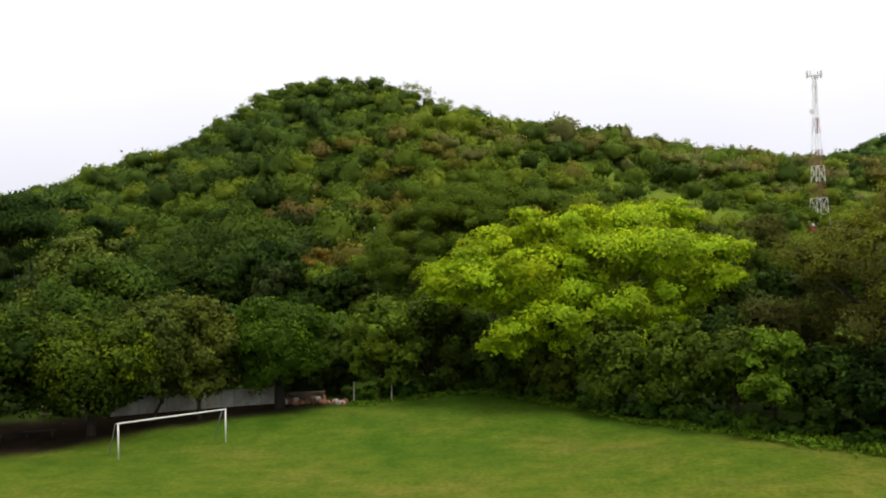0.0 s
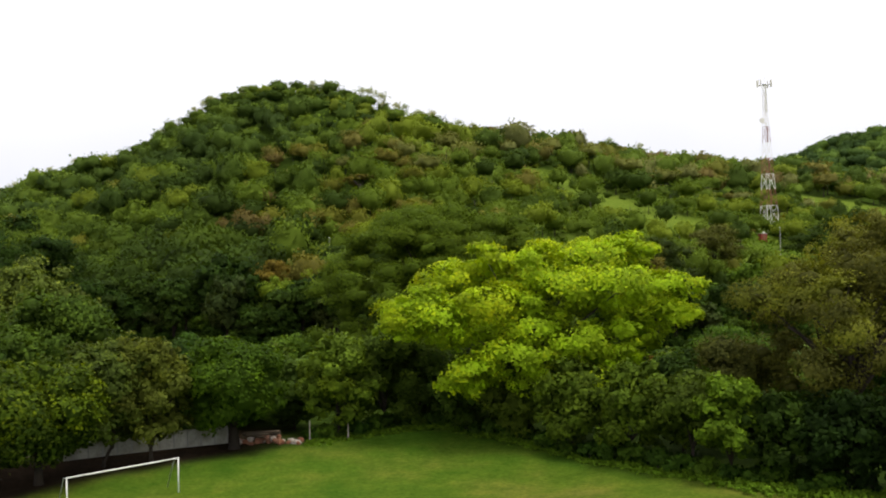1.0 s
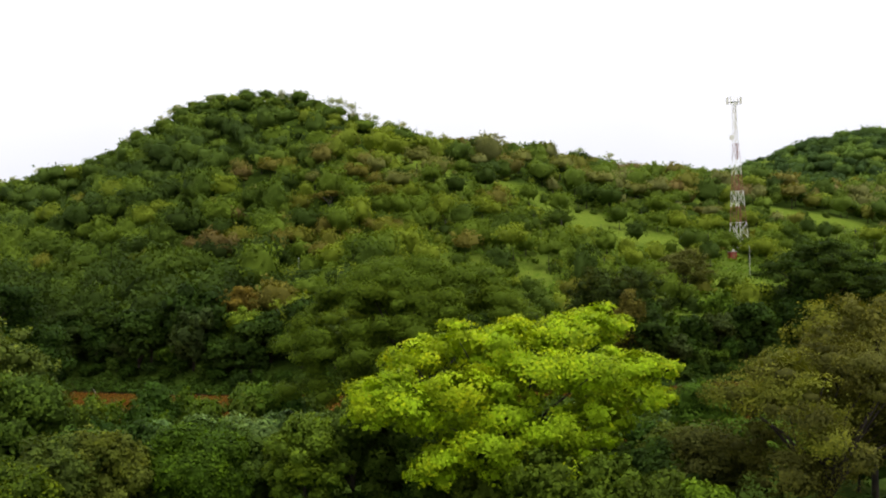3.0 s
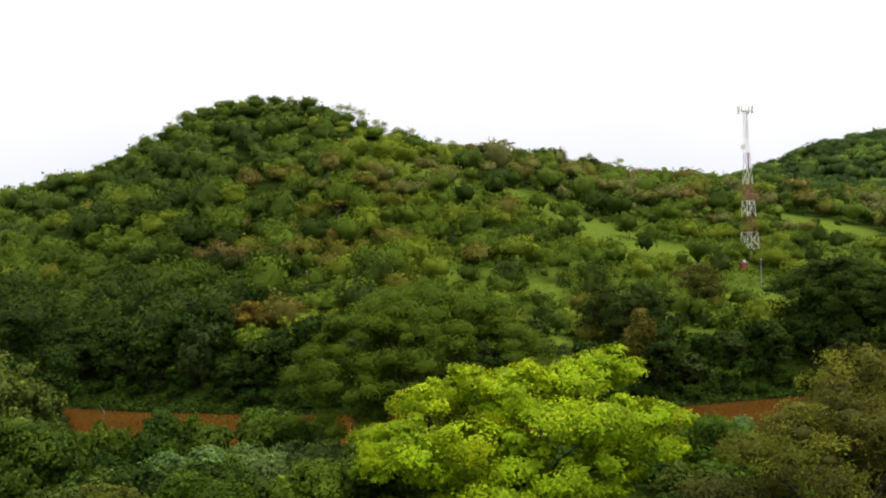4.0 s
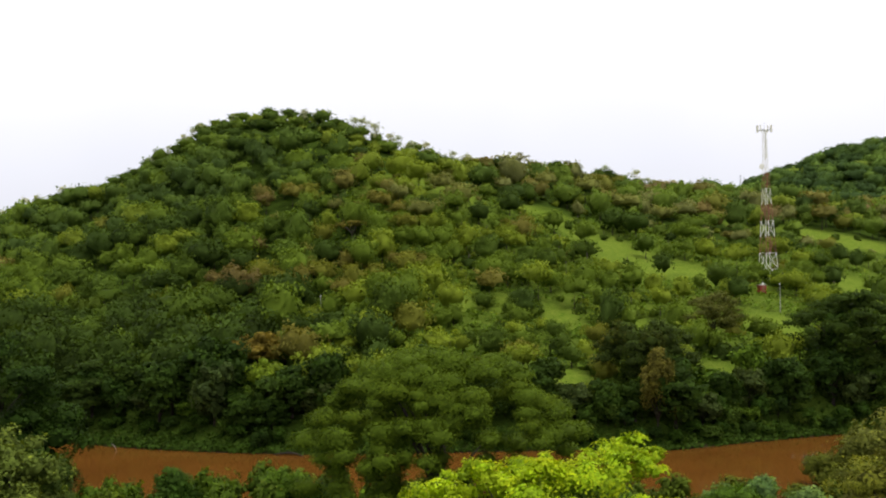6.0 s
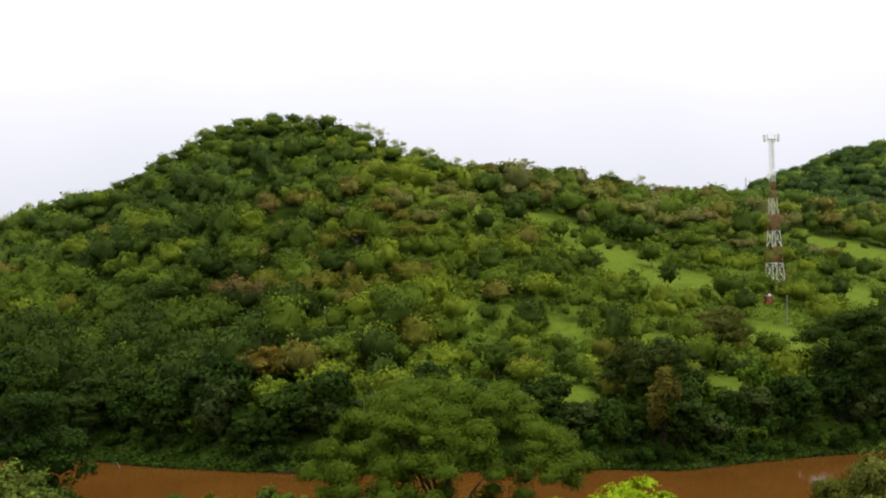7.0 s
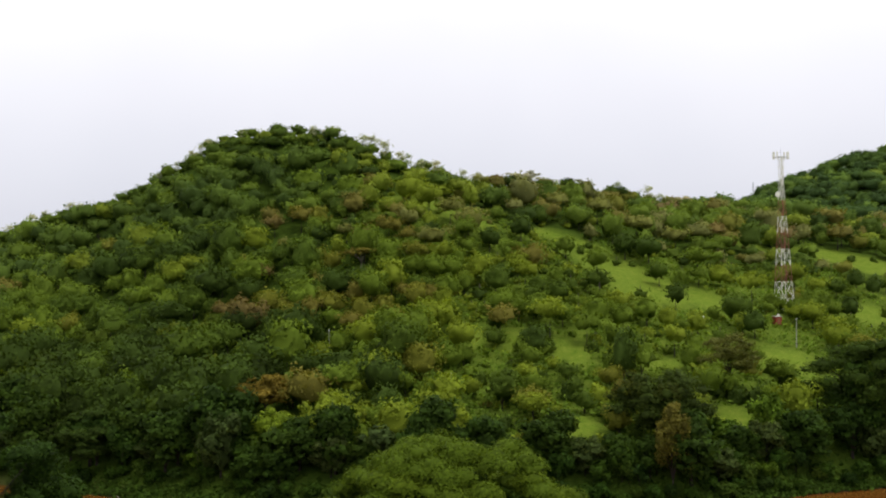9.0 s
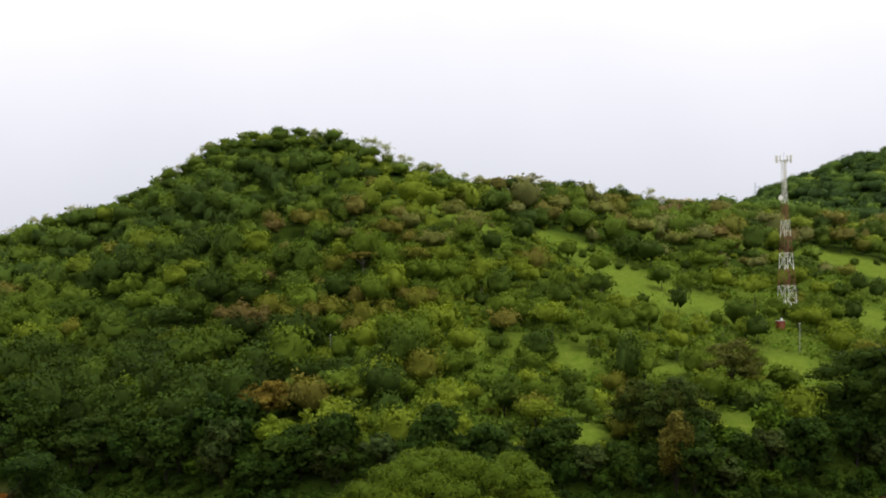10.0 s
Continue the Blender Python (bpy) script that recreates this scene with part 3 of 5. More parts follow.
bright_tree()
# strong young factors also paint leaf highlights into the mango and grey crowns
FIELD_TREES = (
    ("mango_tree", "dense round dark-green mango tree with a short trunk", -13.5, 77.0, 5.2, 1.0, 9.3, (0.056, 0.1, 0.006), 30000, 0.26, 0.42, 2.0, {"mat": LEAF_BIG, "heart": 0.6, "ragged": 0.2, "young": (1.9, 1.7, 0.9), "tufts": 16}),
    ("mango_tree", "dark mango tree with yellowish new leaves over the field", -25.6, 68.5, 6.0, 1.0, 9.9, (0.038, 0.066, 0.006), 26000, 0.28, 0.28, 2.2, {"mat": LEAF_BIG, "young": (2.2, 1.8, 0.8), "gilt": 0.75, "gold": (1.1, 0.85, 0.0), "tufts": 16}),
    ("mango_tree", "dark shady tree over the bare soil by the wall", -32.5, 66.5, 6.2, 1.4, 10.4, (0.028, 0.052, 0.006), 22000, 0.28, 0.28, 2.2, {"mat": LEAF_BIG, "young": (2.0, 1.7, 0.8), "gilt": 0.7, "gold": (0.9, 0.7, 0.0), "tufts": 16}),
    ("olive_tree", "olive-green small-leaved tree in front of the wall", -19.0, 73.0, 3.9, 0.5, 9.8, (0.088, 0.108, 0.015), 22000, 0.25, 0.16, 1.4, {"limbs": 9, "gilt": 0.3, "gold": (0.45, 0.4, 0.0)}),
    ("olive_tree", "thin leaning tree against the whitewashed wall", -22.4, 72.4, 4.2, 0.5, 9.6, (0.066, 0.092, 0.014), 15000, 0.28, 0.14, 1.6, {"lean": (0.7, 0.2)}),
    ("vine_tree", "small tree overgrown with light green climbers", -5.4, 80.8, 4.2, 0.2, 8.9, (0.085, 0.142, 0.012), 16000, 0.27, 0.14, 1.6, {"gilt": 0.3, "gold": (0.5, 0.4, 0.0)}),
    ("vine_tree", "shaded green tree at the corner of the field", -1.6, 84.0, 4.4, 0.3, 9.4, (0.062, 0.1, 0.012), 15000, 0.28, 0.16, 1.6, {}),
    ("vine_tree", "dense dark thicket tree behind the boundary wall", -30.5, 79.5, 4.6, -0.3, 8.6, (0.036, 0.068, 0.009), 6500, 0.34, 0.14, 1.6, {}),
    ("vine_tree", "dense dark thicket tree behind the boundary wall", -25.0, 82.0, 4.6, -0.3, 8.4, (0.036, 0.068, 0.009), 6500, 0.34, 0.14, 1.6, {}),
    ("vine_tree", "dense dark thicket tree behind the boundary wall", -19.6, 84.2, 4.6, -0.3, 8.4, (0.036, 0.068, 0.009), 6500, 0.34, 0.14, 1.6, {}),
    ("vine_tree", "dense green thicket tree behind the boundary wall", -14.0, 86.5, 4.4, -0.3, 8.0, (0.036, 0.068, 0.009), 9000, 0.34, 0.14, 1.6, {}),
    ("vine_tree", "dense green thicket tree behind the rubble heap", -9.6, 84.6, 3.4, -0.3, 6.4, (0.04, 0.072, 0.009), 7000, 0.34, 0.14, 1.6, {}),
    ("vine_tree", "dense dark thicket tree beyond the stand", -36.5, 77.0, 5.0, -0.3, 9.0, (0.036, 0.068, 0.009), 6500, 0.34, 0.14, 1.6, {}),
    ("vine_tree", "dense dark thicket tree behind the half-dry tree", 42.5, 82.5, 5.0, -0.3, 9.0, (0.04, 0.075, 0.009), 7000, 0.34, 0.14, 1.6, {}),
    ("vine_tree", "fresh green sapling in front of the half-dry tree", 21.2, 61.4, 2.5, 0.6, 7.7, (0.09, 0.165, 0.011), 8000, 0.28, 0.1, 1.4, {}),
    ("grey_tree", "tall pale-leaved tree behind the field trees", -38.6, 103.0, 6.6, 3.0, 16.4, (0.09, 0.122, 0.02), 19000, 0.34, 0.3, 4.0, {"young": (2.0, 1.8, 1.3)}),
    ("grey_tree", "leafy tree rising behind the boundary wall", -30.0, 84.0, 6.5, 2.0, 13.0, (0.052, 0.09, 0.01), 19000, 0.33, 0.3, 4.0, {}),
    ("brown_tree", "large half-dry tree with brownish-olive foliage", 31.5, 66.0, 9.2, 3.5, 16.4, (0.1, 0.1, 0.019), 66000, 0.17, 0.34, 4.5, {"gilt": 0.35, "gold": (0.5, 0.6, 0.0), "limbs": 26, "loose": 0.26, "heart": 0.3, "tufts": 9, "ragged": 0.45, "flat": 0.6}),
    ("brown_tree", "half-dry tree with bare twigs and olive leaves", 38.5, 72.5, 8.6, 5.0, 18.6, (0.105, 0.108, 0.019), 44000, 0.18, 0.3, 5.0, {"gilt": 0.3, "gold": (0.5, 0.6, 0.0), "limbs": 24, "loose": 0.26, "heart": 0.3, "tufts": 9, "ragged": 0.45, "flat": 0.6}),
    ("brown_tree", "half-dry olive tree behind the field edge", 24.5, 72.5, 4.8, 1.0, 8.8, (0.07, 0.076, 0.016), 20000, 0.22, 0.3, 3.0, {"limbs": 14, "loose": 0.36, "ragged": 0.34}),
)
for i, (name, label, x, y, r, low, high, tint, count, size, girth, fork, how) in enumerate(FIELD_TREES):
    how = {"ragged": 0.32, "loose": 0.27, **how}
    flat = how.pop("flat", 0.82)
    tree(name, label, (x, y), grown(i + 1, r, low, high, int(16 + r * 4), flat, 0.33 if flat > 0.7 else 0.25, 0.5 if flat > 0.7 else 0.35), count, size, tint, girth, fork, seed=i + 1, **how)
# SHADY and the near-black tints put the shadow under the trees into leaf colour
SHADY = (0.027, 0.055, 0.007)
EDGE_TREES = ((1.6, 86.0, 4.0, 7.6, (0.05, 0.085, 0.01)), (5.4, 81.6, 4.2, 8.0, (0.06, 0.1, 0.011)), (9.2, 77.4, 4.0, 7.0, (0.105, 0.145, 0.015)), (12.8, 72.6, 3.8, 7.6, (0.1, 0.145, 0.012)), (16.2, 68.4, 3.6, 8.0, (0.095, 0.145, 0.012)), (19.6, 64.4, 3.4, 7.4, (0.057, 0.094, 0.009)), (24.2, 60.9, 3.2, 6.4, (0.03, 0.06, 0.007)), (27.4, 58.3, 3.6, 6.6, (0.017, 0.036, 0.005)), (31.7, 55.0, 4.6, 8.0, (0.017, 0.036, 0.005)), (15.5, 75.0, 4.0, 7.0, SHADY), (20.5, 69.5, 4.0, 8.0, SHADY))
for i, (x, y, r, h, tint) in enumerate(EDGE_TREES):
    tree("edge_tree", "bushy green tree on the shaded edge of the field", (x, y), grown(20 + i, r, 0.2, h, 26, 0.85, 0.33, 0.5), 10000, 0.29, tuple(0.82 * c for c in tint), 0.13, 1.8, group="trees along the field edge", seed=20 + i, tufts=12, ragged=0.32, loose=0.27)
# low thicket under the edge trees
for i in range(2, 42):
    rng = np.random.default_rng(800 + i)
    x = -10 + i * 1.25 if i < 30 else (-38 + (i - 30) * 2.2 if i < 34 else 24 + (i - 34) * 1.5)
    y = float(field_edge(x)) + rng.uniform(1.0, 2.4) + (2.2 if i >= 34 else 0)
    r, h = rng.uniform(1.0, 1.7), rng.uniform(1.0, 2.0)
    lobes = crown_lobes(rng, r, -0.2, h, 8, 0.85, 0.5)
    root = tagged(new("edge_bush"), "low dark bush under the trees at the field edge", "bush", "bushes under the edge trees")
    root.matrix_basis = pose(x, y, float(land(x, y)))
    bm = bmesh.new()
    trunk_mesh(bm, rng, lobes, 0.04, 0.3, 4, sides=5)
    part("stem", bm, BARK, root)
    # right-hand bushes are tinted near black, painting the shadow at that end
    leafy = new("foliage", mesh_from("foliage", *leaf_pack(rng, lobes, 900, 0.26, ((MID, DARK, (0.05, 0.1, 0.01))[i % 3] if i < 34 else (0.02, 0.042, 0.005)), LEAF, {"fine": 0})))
    leafy.parent = root

# ---- between the field and the river ----
NEAR_BANK = (
    ("riverside_tree", "tall dark umbrella-crowned tree with bare forked limbs", -57.0, 131.5, 12.0, 15.5, 24.0, (0.03, 0.056, 0.008), 0.42, 14000, 0.55),
    ("riverside_tree", "dark riverside tree hung with creepers", -47.5, 134.0, 7.0, 0.0, 19.0, (0.024, 0.05, 0.006), 0.45, 10000, 0.8),
    ("riverside_tree", "leafy pale-green tree on the near river bank", -37.5, 107.0, 5.0, 1.0, 12.0, (0.057, 0.087, 0.013), 0.4, 9000, 0.8),
    ("riverside_tree", "small dark tree among bank shrubs", -28.0, 127.5, 3.6, 0.5, 7.2, DARK, 0.4, 5000, 0.85),
    ("riverside_tree", "small dark-green tree at the water", -13.4, 127.5, 4.0, 0.0, 7.4, MID, 0.45, 5000, 0.85),
    ("riverside_tree", "olive tree crown above the near bank", 61.5, 122.0, 7.0, 2.0, 12.5, (0.1, 0.115, 0.02), 0.45, 9000, 0.75),
    ("riverside_tree", "olive-green tree at the edge of the river", 54.0, 106.0, 5.0, 0.5, 9.0, OLIVE, 0.45, 7000, 0.8),
    ("riverside_tree", "fresh green tree below the half-dry one", 37.0, 107.0, 4.4, 0.0, 6.0, (0.075, 0.135, 0.012), 0.36, 6000, 0.85),
    ("riverside_tree", "low olive tree leaning over the water", 64.0, 141.0, 4.6, 0.0, 4.6, OLIVE, 0.4, 5000, 0.8),
)
for i, (name, label, x, y, r, low, high, tint, size, count, flat) in enumerate(NEAR_BANK):
    tree(name, label, (x, y), grown(60 + i, r * 1.1, low + 1.0, high + 2.5, 26, flat, 0.36), int(count * 1.4), size * 0.85, tint, 0.25, 3.0, seed=60 + i, group="trees on the near bank")

# the broad rain tree on the near bank
rain = np.random.default_rng(31)
lobes = []
for i in range(120):
    a, d = rain.uniform(0, math.tau), 16.4 * math.sqrt(rain.random())
    x, y = d * math.cos(a), d * 0.72 * math.sin(a)
    top = 24.2 - 10.5 * (d / 16.4) ** 2.4 - 1.4 * math.exp(-((x - 3.4) / 2.0) ** 2)
    lobes.append((x, y, top - 1.3 + rain.normal() * 0.25, rain.uniform(1.5, 2.5), 0.6))
    if i % 3 == 0:
        lobes.append((x, y, top - rain.uniform(3.5, 6.5), rain.uniform(1.8, 2.6), 0.7))
for i in range(40):
    z = rain.uniform(1.5, 12.0)
    b, e = rain.uniform(0, math.tau), (4.0 + 0.6 * z) * math.sqrt(rain.uniform(0.3, 1.0))
    if z < 8 and math.sin(b) < 0 and abs(e * math.cos(b) + 1.0) < 2.5:
        continue
    lobes.append((e * math.cos(b) + 0.5, e * 0.7 * math.sin(b) + 1.0, z, rain.uniform(1.6, 2.5), 0.75))
tree("rain_tree", "broad umbrella-crowned rain tree with feathery green foliage", (6.0, 116.0), np.array(lobes), 100000, 0.23, (0.082, 0.124, 0.009), 0.5, 4.0, limbs=14, seed=31, loose=0.45, tufts=14, heart=0.6, ragged=0.14, calm=0.9, gilt=0.2, gold=(0.2, 0.12, 0.0))


def shrub(name, label, x, y, radius, height, tint, count, size, seed, group, mat=None, low=0.0):
    """A shrub: one leafy mesh on short stems."""
    rng = np.random.default_rng(seed)
    lobes = crown_lobes(rng, radius, low, height, 12, 0.85, 0.45)
    root = tagged(new(name), label, "shrub", group)
    root.matrix_basis = pose(x, y, float(land(x, y)))
    bm = bmesh.new()
    trunk_mesh(bm, rng, lobes, 0.06, max(0.2, height * 0.2), 5, sides=5)
    part("stem", bm, BARK, root)
    leafy = new("foliage", mesh_from("foliage", *leaf_pack(rng, lobes, count, size, tint, mat or LEAF, {"fine": 0, "heart": 0.35, "ragged": 0.3})))
    leafy.parent = root
    return root


spot = np.random.default_rng(77)
# vine-covered bluish shrubs with large leaves
for i, (x, y, r, h) in enumerate(((-20.5, 116, 3.8, 5.6), (-15.5, 118, 3.6, 5.6), (-11, 115, 3.6, 5.8), (-6.5, 118, 3.6, 5.4), (-24.5, 113, 3.4, 5.4), (-17.5, 110, 3.4, 5.0), (-12.5, 108, 3.2, 4.8), (-7, 110.5, 3.4, 5.0), (41, 120, 4.0, 6.0), (46.5, 124, 3.2, 7.6), (36, 116, 4.0, 5.2), (51, 119, 3.4, 5.4))):
    shrub("vine_shrub", "shrub smothered by broad blue-green vine leaves", x, y, r, h, (0.115, 0.19, 0.055), 4200, 0.46, 200 + i, "vine shrubs on the near bank", LEAF_BIG)
# mixed shrubs and saplings down to the water
def clear_prototypes(protos):
    for p in protos:
        for o in (*p.children_recursive, p):
            bpy.data.objects.remove(o)


def place(proto, x, y, scale, turn, tall=1.0, sink=0.15):
    return copy_thing(proto, pose(x, y, float(land(x, y)) - sink, 0, 0, turn) @ Matrix.Diagonal((scale, scale, scale * tall, 1)))


bank_protos = [shrub("bank_shrub", label, 0, -900, 3.2, 5.0, tuple(0.85 * c for c in tint), 900, 0.45, 300 + i, "shrubs on the near bank") for i, (tint, label) in enumerate((
    (MID, "green wild shrub on the overgrown river bank"), (FRESH, "fresh green shrub on the overgrown river bank"), ((0.06, 0.1, 0.012), "dense green thicket on the river bank"),
    ((0.085, 0.115, 0.014), "olive-green thicket on the river bank"), (DARK, "dark evergreen thicket on the river bank"), ((0.085, 0.135, 0.013), "yellowish-green shrub near the water"), ((0.022, 0.046, 0.006), "very dark thicket hanging over the water")))]
for k, (x, y) in enumerate([(x, y) for y in np.arange(90, 138, 5.2) for x in np.arange(-84, 92, 6.2)]):
    x, y = x + spot.uniform(-2.4, 2.4), y + spot.uniform(-2.2, 2.2)
    if abs(x - 0.05 * y) > 0.52 * y or y < float(field_edge(x)) + 8 or math.hypot(x - 6.0, y - 116.0) < 3 or (-27 < x < -3 and 105 < y < 123) or (33 < x < 54 and 110 < y < 128):
        continue
    tall = np.interp(y, (90, 105, 120, 138), (0.85, 0.9, 1.3, 1.3)) * spot.uniform(0.75, 1.2)
    if x > 30:
        tall *= np.interp(y, (100, 125), (0.9, 0.7))
    kinds = (0, 2, 4, 4, 2, 0, 4, 5) if x < -18 else (0, 1, 2, 3, 4, 5, 0, 2)
    place(bank_protos[kinds[spot.integers(0, 8)]], x, y, spot.uniform(0.95, 1.3), spot.uniform(0, 360), tall)

# ---- far bank ----
def prototype(seed, radius, low, high, n, flat, count, size, tint, girth, label, name="bank_tree", group="trees on the far bank", lobe=0.36, core=0.62, **how):
    return tree(name, label, (0, -900, 0), grown(seed, radius, low, high, n, flat, lobe, core), count, size, tint, girth, max(1.0, low * 0.9), seed=seed, group=group, **how)


far_protos = [
    prototype(101, 6.0, 0.3, 12.5, 30, 0.75, 2400, 0.74, (0.027, 0.052, 0.006), 0.3, "dark-green spreading tree above the far bank", fine=0),
    prototype(102, 5.2, 0.6, 11.0, 26, 0.85, 2300, 0.72, (0.03, 0.058, 0.007), 0.25, "green tree leaning out over the river", fine=0),
    prototype(103, 4.6, 0.4, 10.0, 24, 0.9, 2100, 0.68, (0.05, 0.074, 0.018), 0.22, "greyish-green tree hung with climbers", fine=0),
    prototype(104, 7.0, 1.5, 13.0, 30, 0.5, 2500, 0.74, (0.026, 0.05, 0.006), 0.35, "layered dark tree with flat boughs", fine=0),
    prototype(105, 4.2, 0.3, 8.0, 22, 0.85, 2000, 0.6, (0.075, 0.13, 0.011), 0.2, "fresh green small tree on the far bank", fine=0),
]
FAR_BANK = (
    (3, -33.5, 188.0, 1.15, 1.05), (2, -33.0, 183.0, 1.05, 1.35), (0, -44.0, 187.0, 1.0, 1.0), (1, -22.0, 181.0, 0.9, 1.0), (0, -12.0, 180.0, 1.0, 1.1), (2, -4.0, 178.5, 0.95, 1.1), (0, 6.0, 178.0, 1.05, 1.15),
    (1, 15.0, 178.0, 1.0, 1.0), (0, 25.0, 177.5, 1.0, 0.85), (2, 33.0, 177.0, 0.95, 0.8), (1, 51.0, 178.0, 1.0, 1.0), (4, 57.0, 178.0, 0.8, 0.8), (4, 69.7, 187.0, 1.15, 1.2), (0, 74.0, 181.0, 1.0, 0.9), (0, 90.0, 190.0, 1.3, 1.1),
    (3, 101.0, 196.0, 1.3, 1.05), (0, -72.0, 198.0, 1.1, 1.1), (1, -53.0, 191.0, 0.9, 0.9), (3, -80.0, 207.0, 1.2, 1.0), (4, -38.0, 186.0, 0.7, 0.8), (4, -17.0, 186.0, 1.1, 1.0), (1, -27.5, 181.0, 0.8, 0.8), (4, 60.0, 186.0, 1.0, 0.8), (0, 112.0, 203.0, 1.2, 1.0), (2, -91.0, 214.0, 1.2, 1.0),
)
for i, (k, x, y, s, tall) in enumerate(FAR_BANK):
    place(far_protos[k], x, y, s, 67 * i, tall)
for i in range(40):
    x = -108 + i * 5.6 + spot.uniform(-2, 2)
    y = float(far_shore(x)) + spot.uniform(4, 8) + (2 if -58 < x < -26 else 0)
    s = spot.uniform(0.65, 0.95)
    place(far_protos[(0, 2, 1, 0, 3, 2)[i % 6]], x, y, s, spot.uniform(0, 360), spot.uniform(0.8, 1.05))
for i in range(64):
    x = -108 + i * 3.5 + spot.uniform(-1.5, 1.5)
    y = float(far_shore(x)) + spot.uniform(1.0, 3.2) + (2 if -58 < x < -26 else 0)
    place(bank_protos[(4, 4, 2, 4, 6)[i % 5]], x, y, spot.uniform(0.55, 0.9), spot.uniform(0, 360), spot.uniform(0.7, 1.1))
for i in range(34):
    x = 8 + i * 2.0 + spot.uniform(-1, 1)
    y = float(far_shore(x)) + spot.uniform(3.5, 9.0)
    place(bank_protos[(4, 2, 6, 4, 0)[i % 5]], x, y, spot.uniform(0.8, 1.2), spot.uniform(0, 360), spot.uniform(0.9, 1.4))
tree("bank_tree", "broad dark dome-shaped tree above the far bank", (47.6, 184.0), grown(123, 11.5, 1.0, 15.4, 60, 0.75, 0.24), 12000, 0.42, (0.036, 0.056, 0.009), 0.3, 3.0, seed=123, group="trees on the far bank", gilt=0.3, gold=(0.7, 0.3, 0.0), limbs=10)
tree("bank_tree", "huge dark tree with flat layered boughs", (91.0, 190.0), grown(124, 15.0, 2.5, 20.5, 70, 0.42, 0.24, 0.4), 17000, 0.42, (0.036, 0.062, 0.008), 0.45, 5.0, seed=124, group="trees on the far bank", limbs=14)
tree("bank_tree", "dark layered tree over the water", (-60.0, 194.0), grown(125, 8.0, 0.5, 12.0, 40, 0.45, 0.26, 0.4), 9000, 0.4, (0.03, 0.053, 0.008), 0.3, 3.0, seed=125, group="trees on the far bank", limbs=10)
tree("bank_tree", "dry orange-brown tree above the far bank", (-28.6, 209.5), grown(121, 6.8, 3.0, 10.2, 30, 0.6, 0.32), 6000, 0.42, (0.155, 0.122, 0.02), 0.2, 3.0, seed=121, group="trees on the far bank", fine=0, heart=0.6)
tree("bank_tree", "bright yellow-green tree in front of the dry one", (-24.0, 188.5), grown(122, 5.8, 2.0, 9.8, 22, 0.75, 0.34), 4600, 0.42, (0.13, 0.19, 0.014), 0.18, 2.0, seed=122, group="trees on the far bank", fine=0, heart=0.6)
clear_prototypes(far_protos + bank_protos)
tree("creeper_tree", "dark tree with a curtain of brown dry creepers", (46.8, 171.6), grown(120, 4.0, 3.4, 16.6, 28, 0.95, 0.3), 9000, 0.3, (0.112, 0.108, 0.02), 0.2, 2.5, seed=120, droop=2.0)

# ---- airy trees on the skyline ----
# tints far paler than leaves: sky glow through the thin crowns put into colour
airy_proto = prototype(151, 3.0, 2.0, 7.4, 16, 0.7, 900, 0.26, (0.36, 0.39, 0.26), 0.06, "thin airy tree standing on the ridge line", "ridge_tree", "trees on the ridge line", heart=0, ragged=0.35, limbs=6)
umbrella_proto = prototype(152, 6.2, 3.0, 7.4, 22, 0.5, 2600, 0.36, (0.4, 0.39, 0.3), 0.08, "wide greyish flat-topped tree on the ridge line", "ridge_tree", "trees on the ridge line", heart=0.4, fine=0, ragged=0.3, limbs=8, bark=BARK_PALE)
for i, (x, s) in enumerate(((-158, 0.9), (-148, 1.0), (-142, 0.8), (-131, 1.0), (-128, 0.8), (-96, 0.7), (-62, 0.7), (-33, 0.8), (-28, 0.7), (-14, 1.1), (-10, 1.2), (-5, 1.1), (8, 0.9), (23, 0.9), (29, 0.75), (77, 0.9), (90, 1.0), (104, 1.0), (110, 0.8), (-82, 0.8), (-88, 0.7), (62, 0.7), (-79, 0.8), (-76, 0.7), (0.5, 1.0), (3, 0.9), (13, 0.9))):
    place(airy_proto, x, float(crest_y(x)) - 1.0, s * 1.08, 83 * i, 1.0 + 0.1 * (i % 3), 0.8)
place(umbrella_proto, 48.5, float(crest_y(48.5)) - 3, 1.55, 20, 0.8, 2.0)
place(umbrella_proto, 120.0, float(crest_y(120.0)) - 2, 0.8, 70, 0.9)
clear_prototypes([airy_proto, umbrella_proto])

# ---- forest of the slope ----
hill = np.random.default_rng(9)
# seed, radius, foot and top of the crown, lobes, flatness, leaf sprays, spray size, tufts
HILL_KINDS = (
    (141, 4.9, 0.6, 8.4, 22, 0.85, 520, 0.6, 80),
    (142, 5.8, 2.6, 7.9, 24, 0.65, 520, 0.6, 85),
    (143, 3.8, -0.4, 7.2, 16, 0.92, 370, 0.56, 60),
    (144, 2.9, -0.9, 3.0, 12, 0.8, 170, 0.55, 32),
)
VARIANTS = 3
proto_arrays = {}
for far in (0, 1):
    for k, (seed, r, low, high, n, flat, count, size, tufts) in enumerate(HILL_KINDS):
        for v in range(VARIANTS):
            rng = np.random.default_rng(seed + 40 * v)
            proto_arrays[k, v, far] = hull_crown(rng, grown(seed + 40 * v, r, low, high, n, flat, 0.32, 0.52), int(count * (0.55 if far else 1)), size * (1.25 if far else 1), tufts, inner=0.78 if far else 0.68)

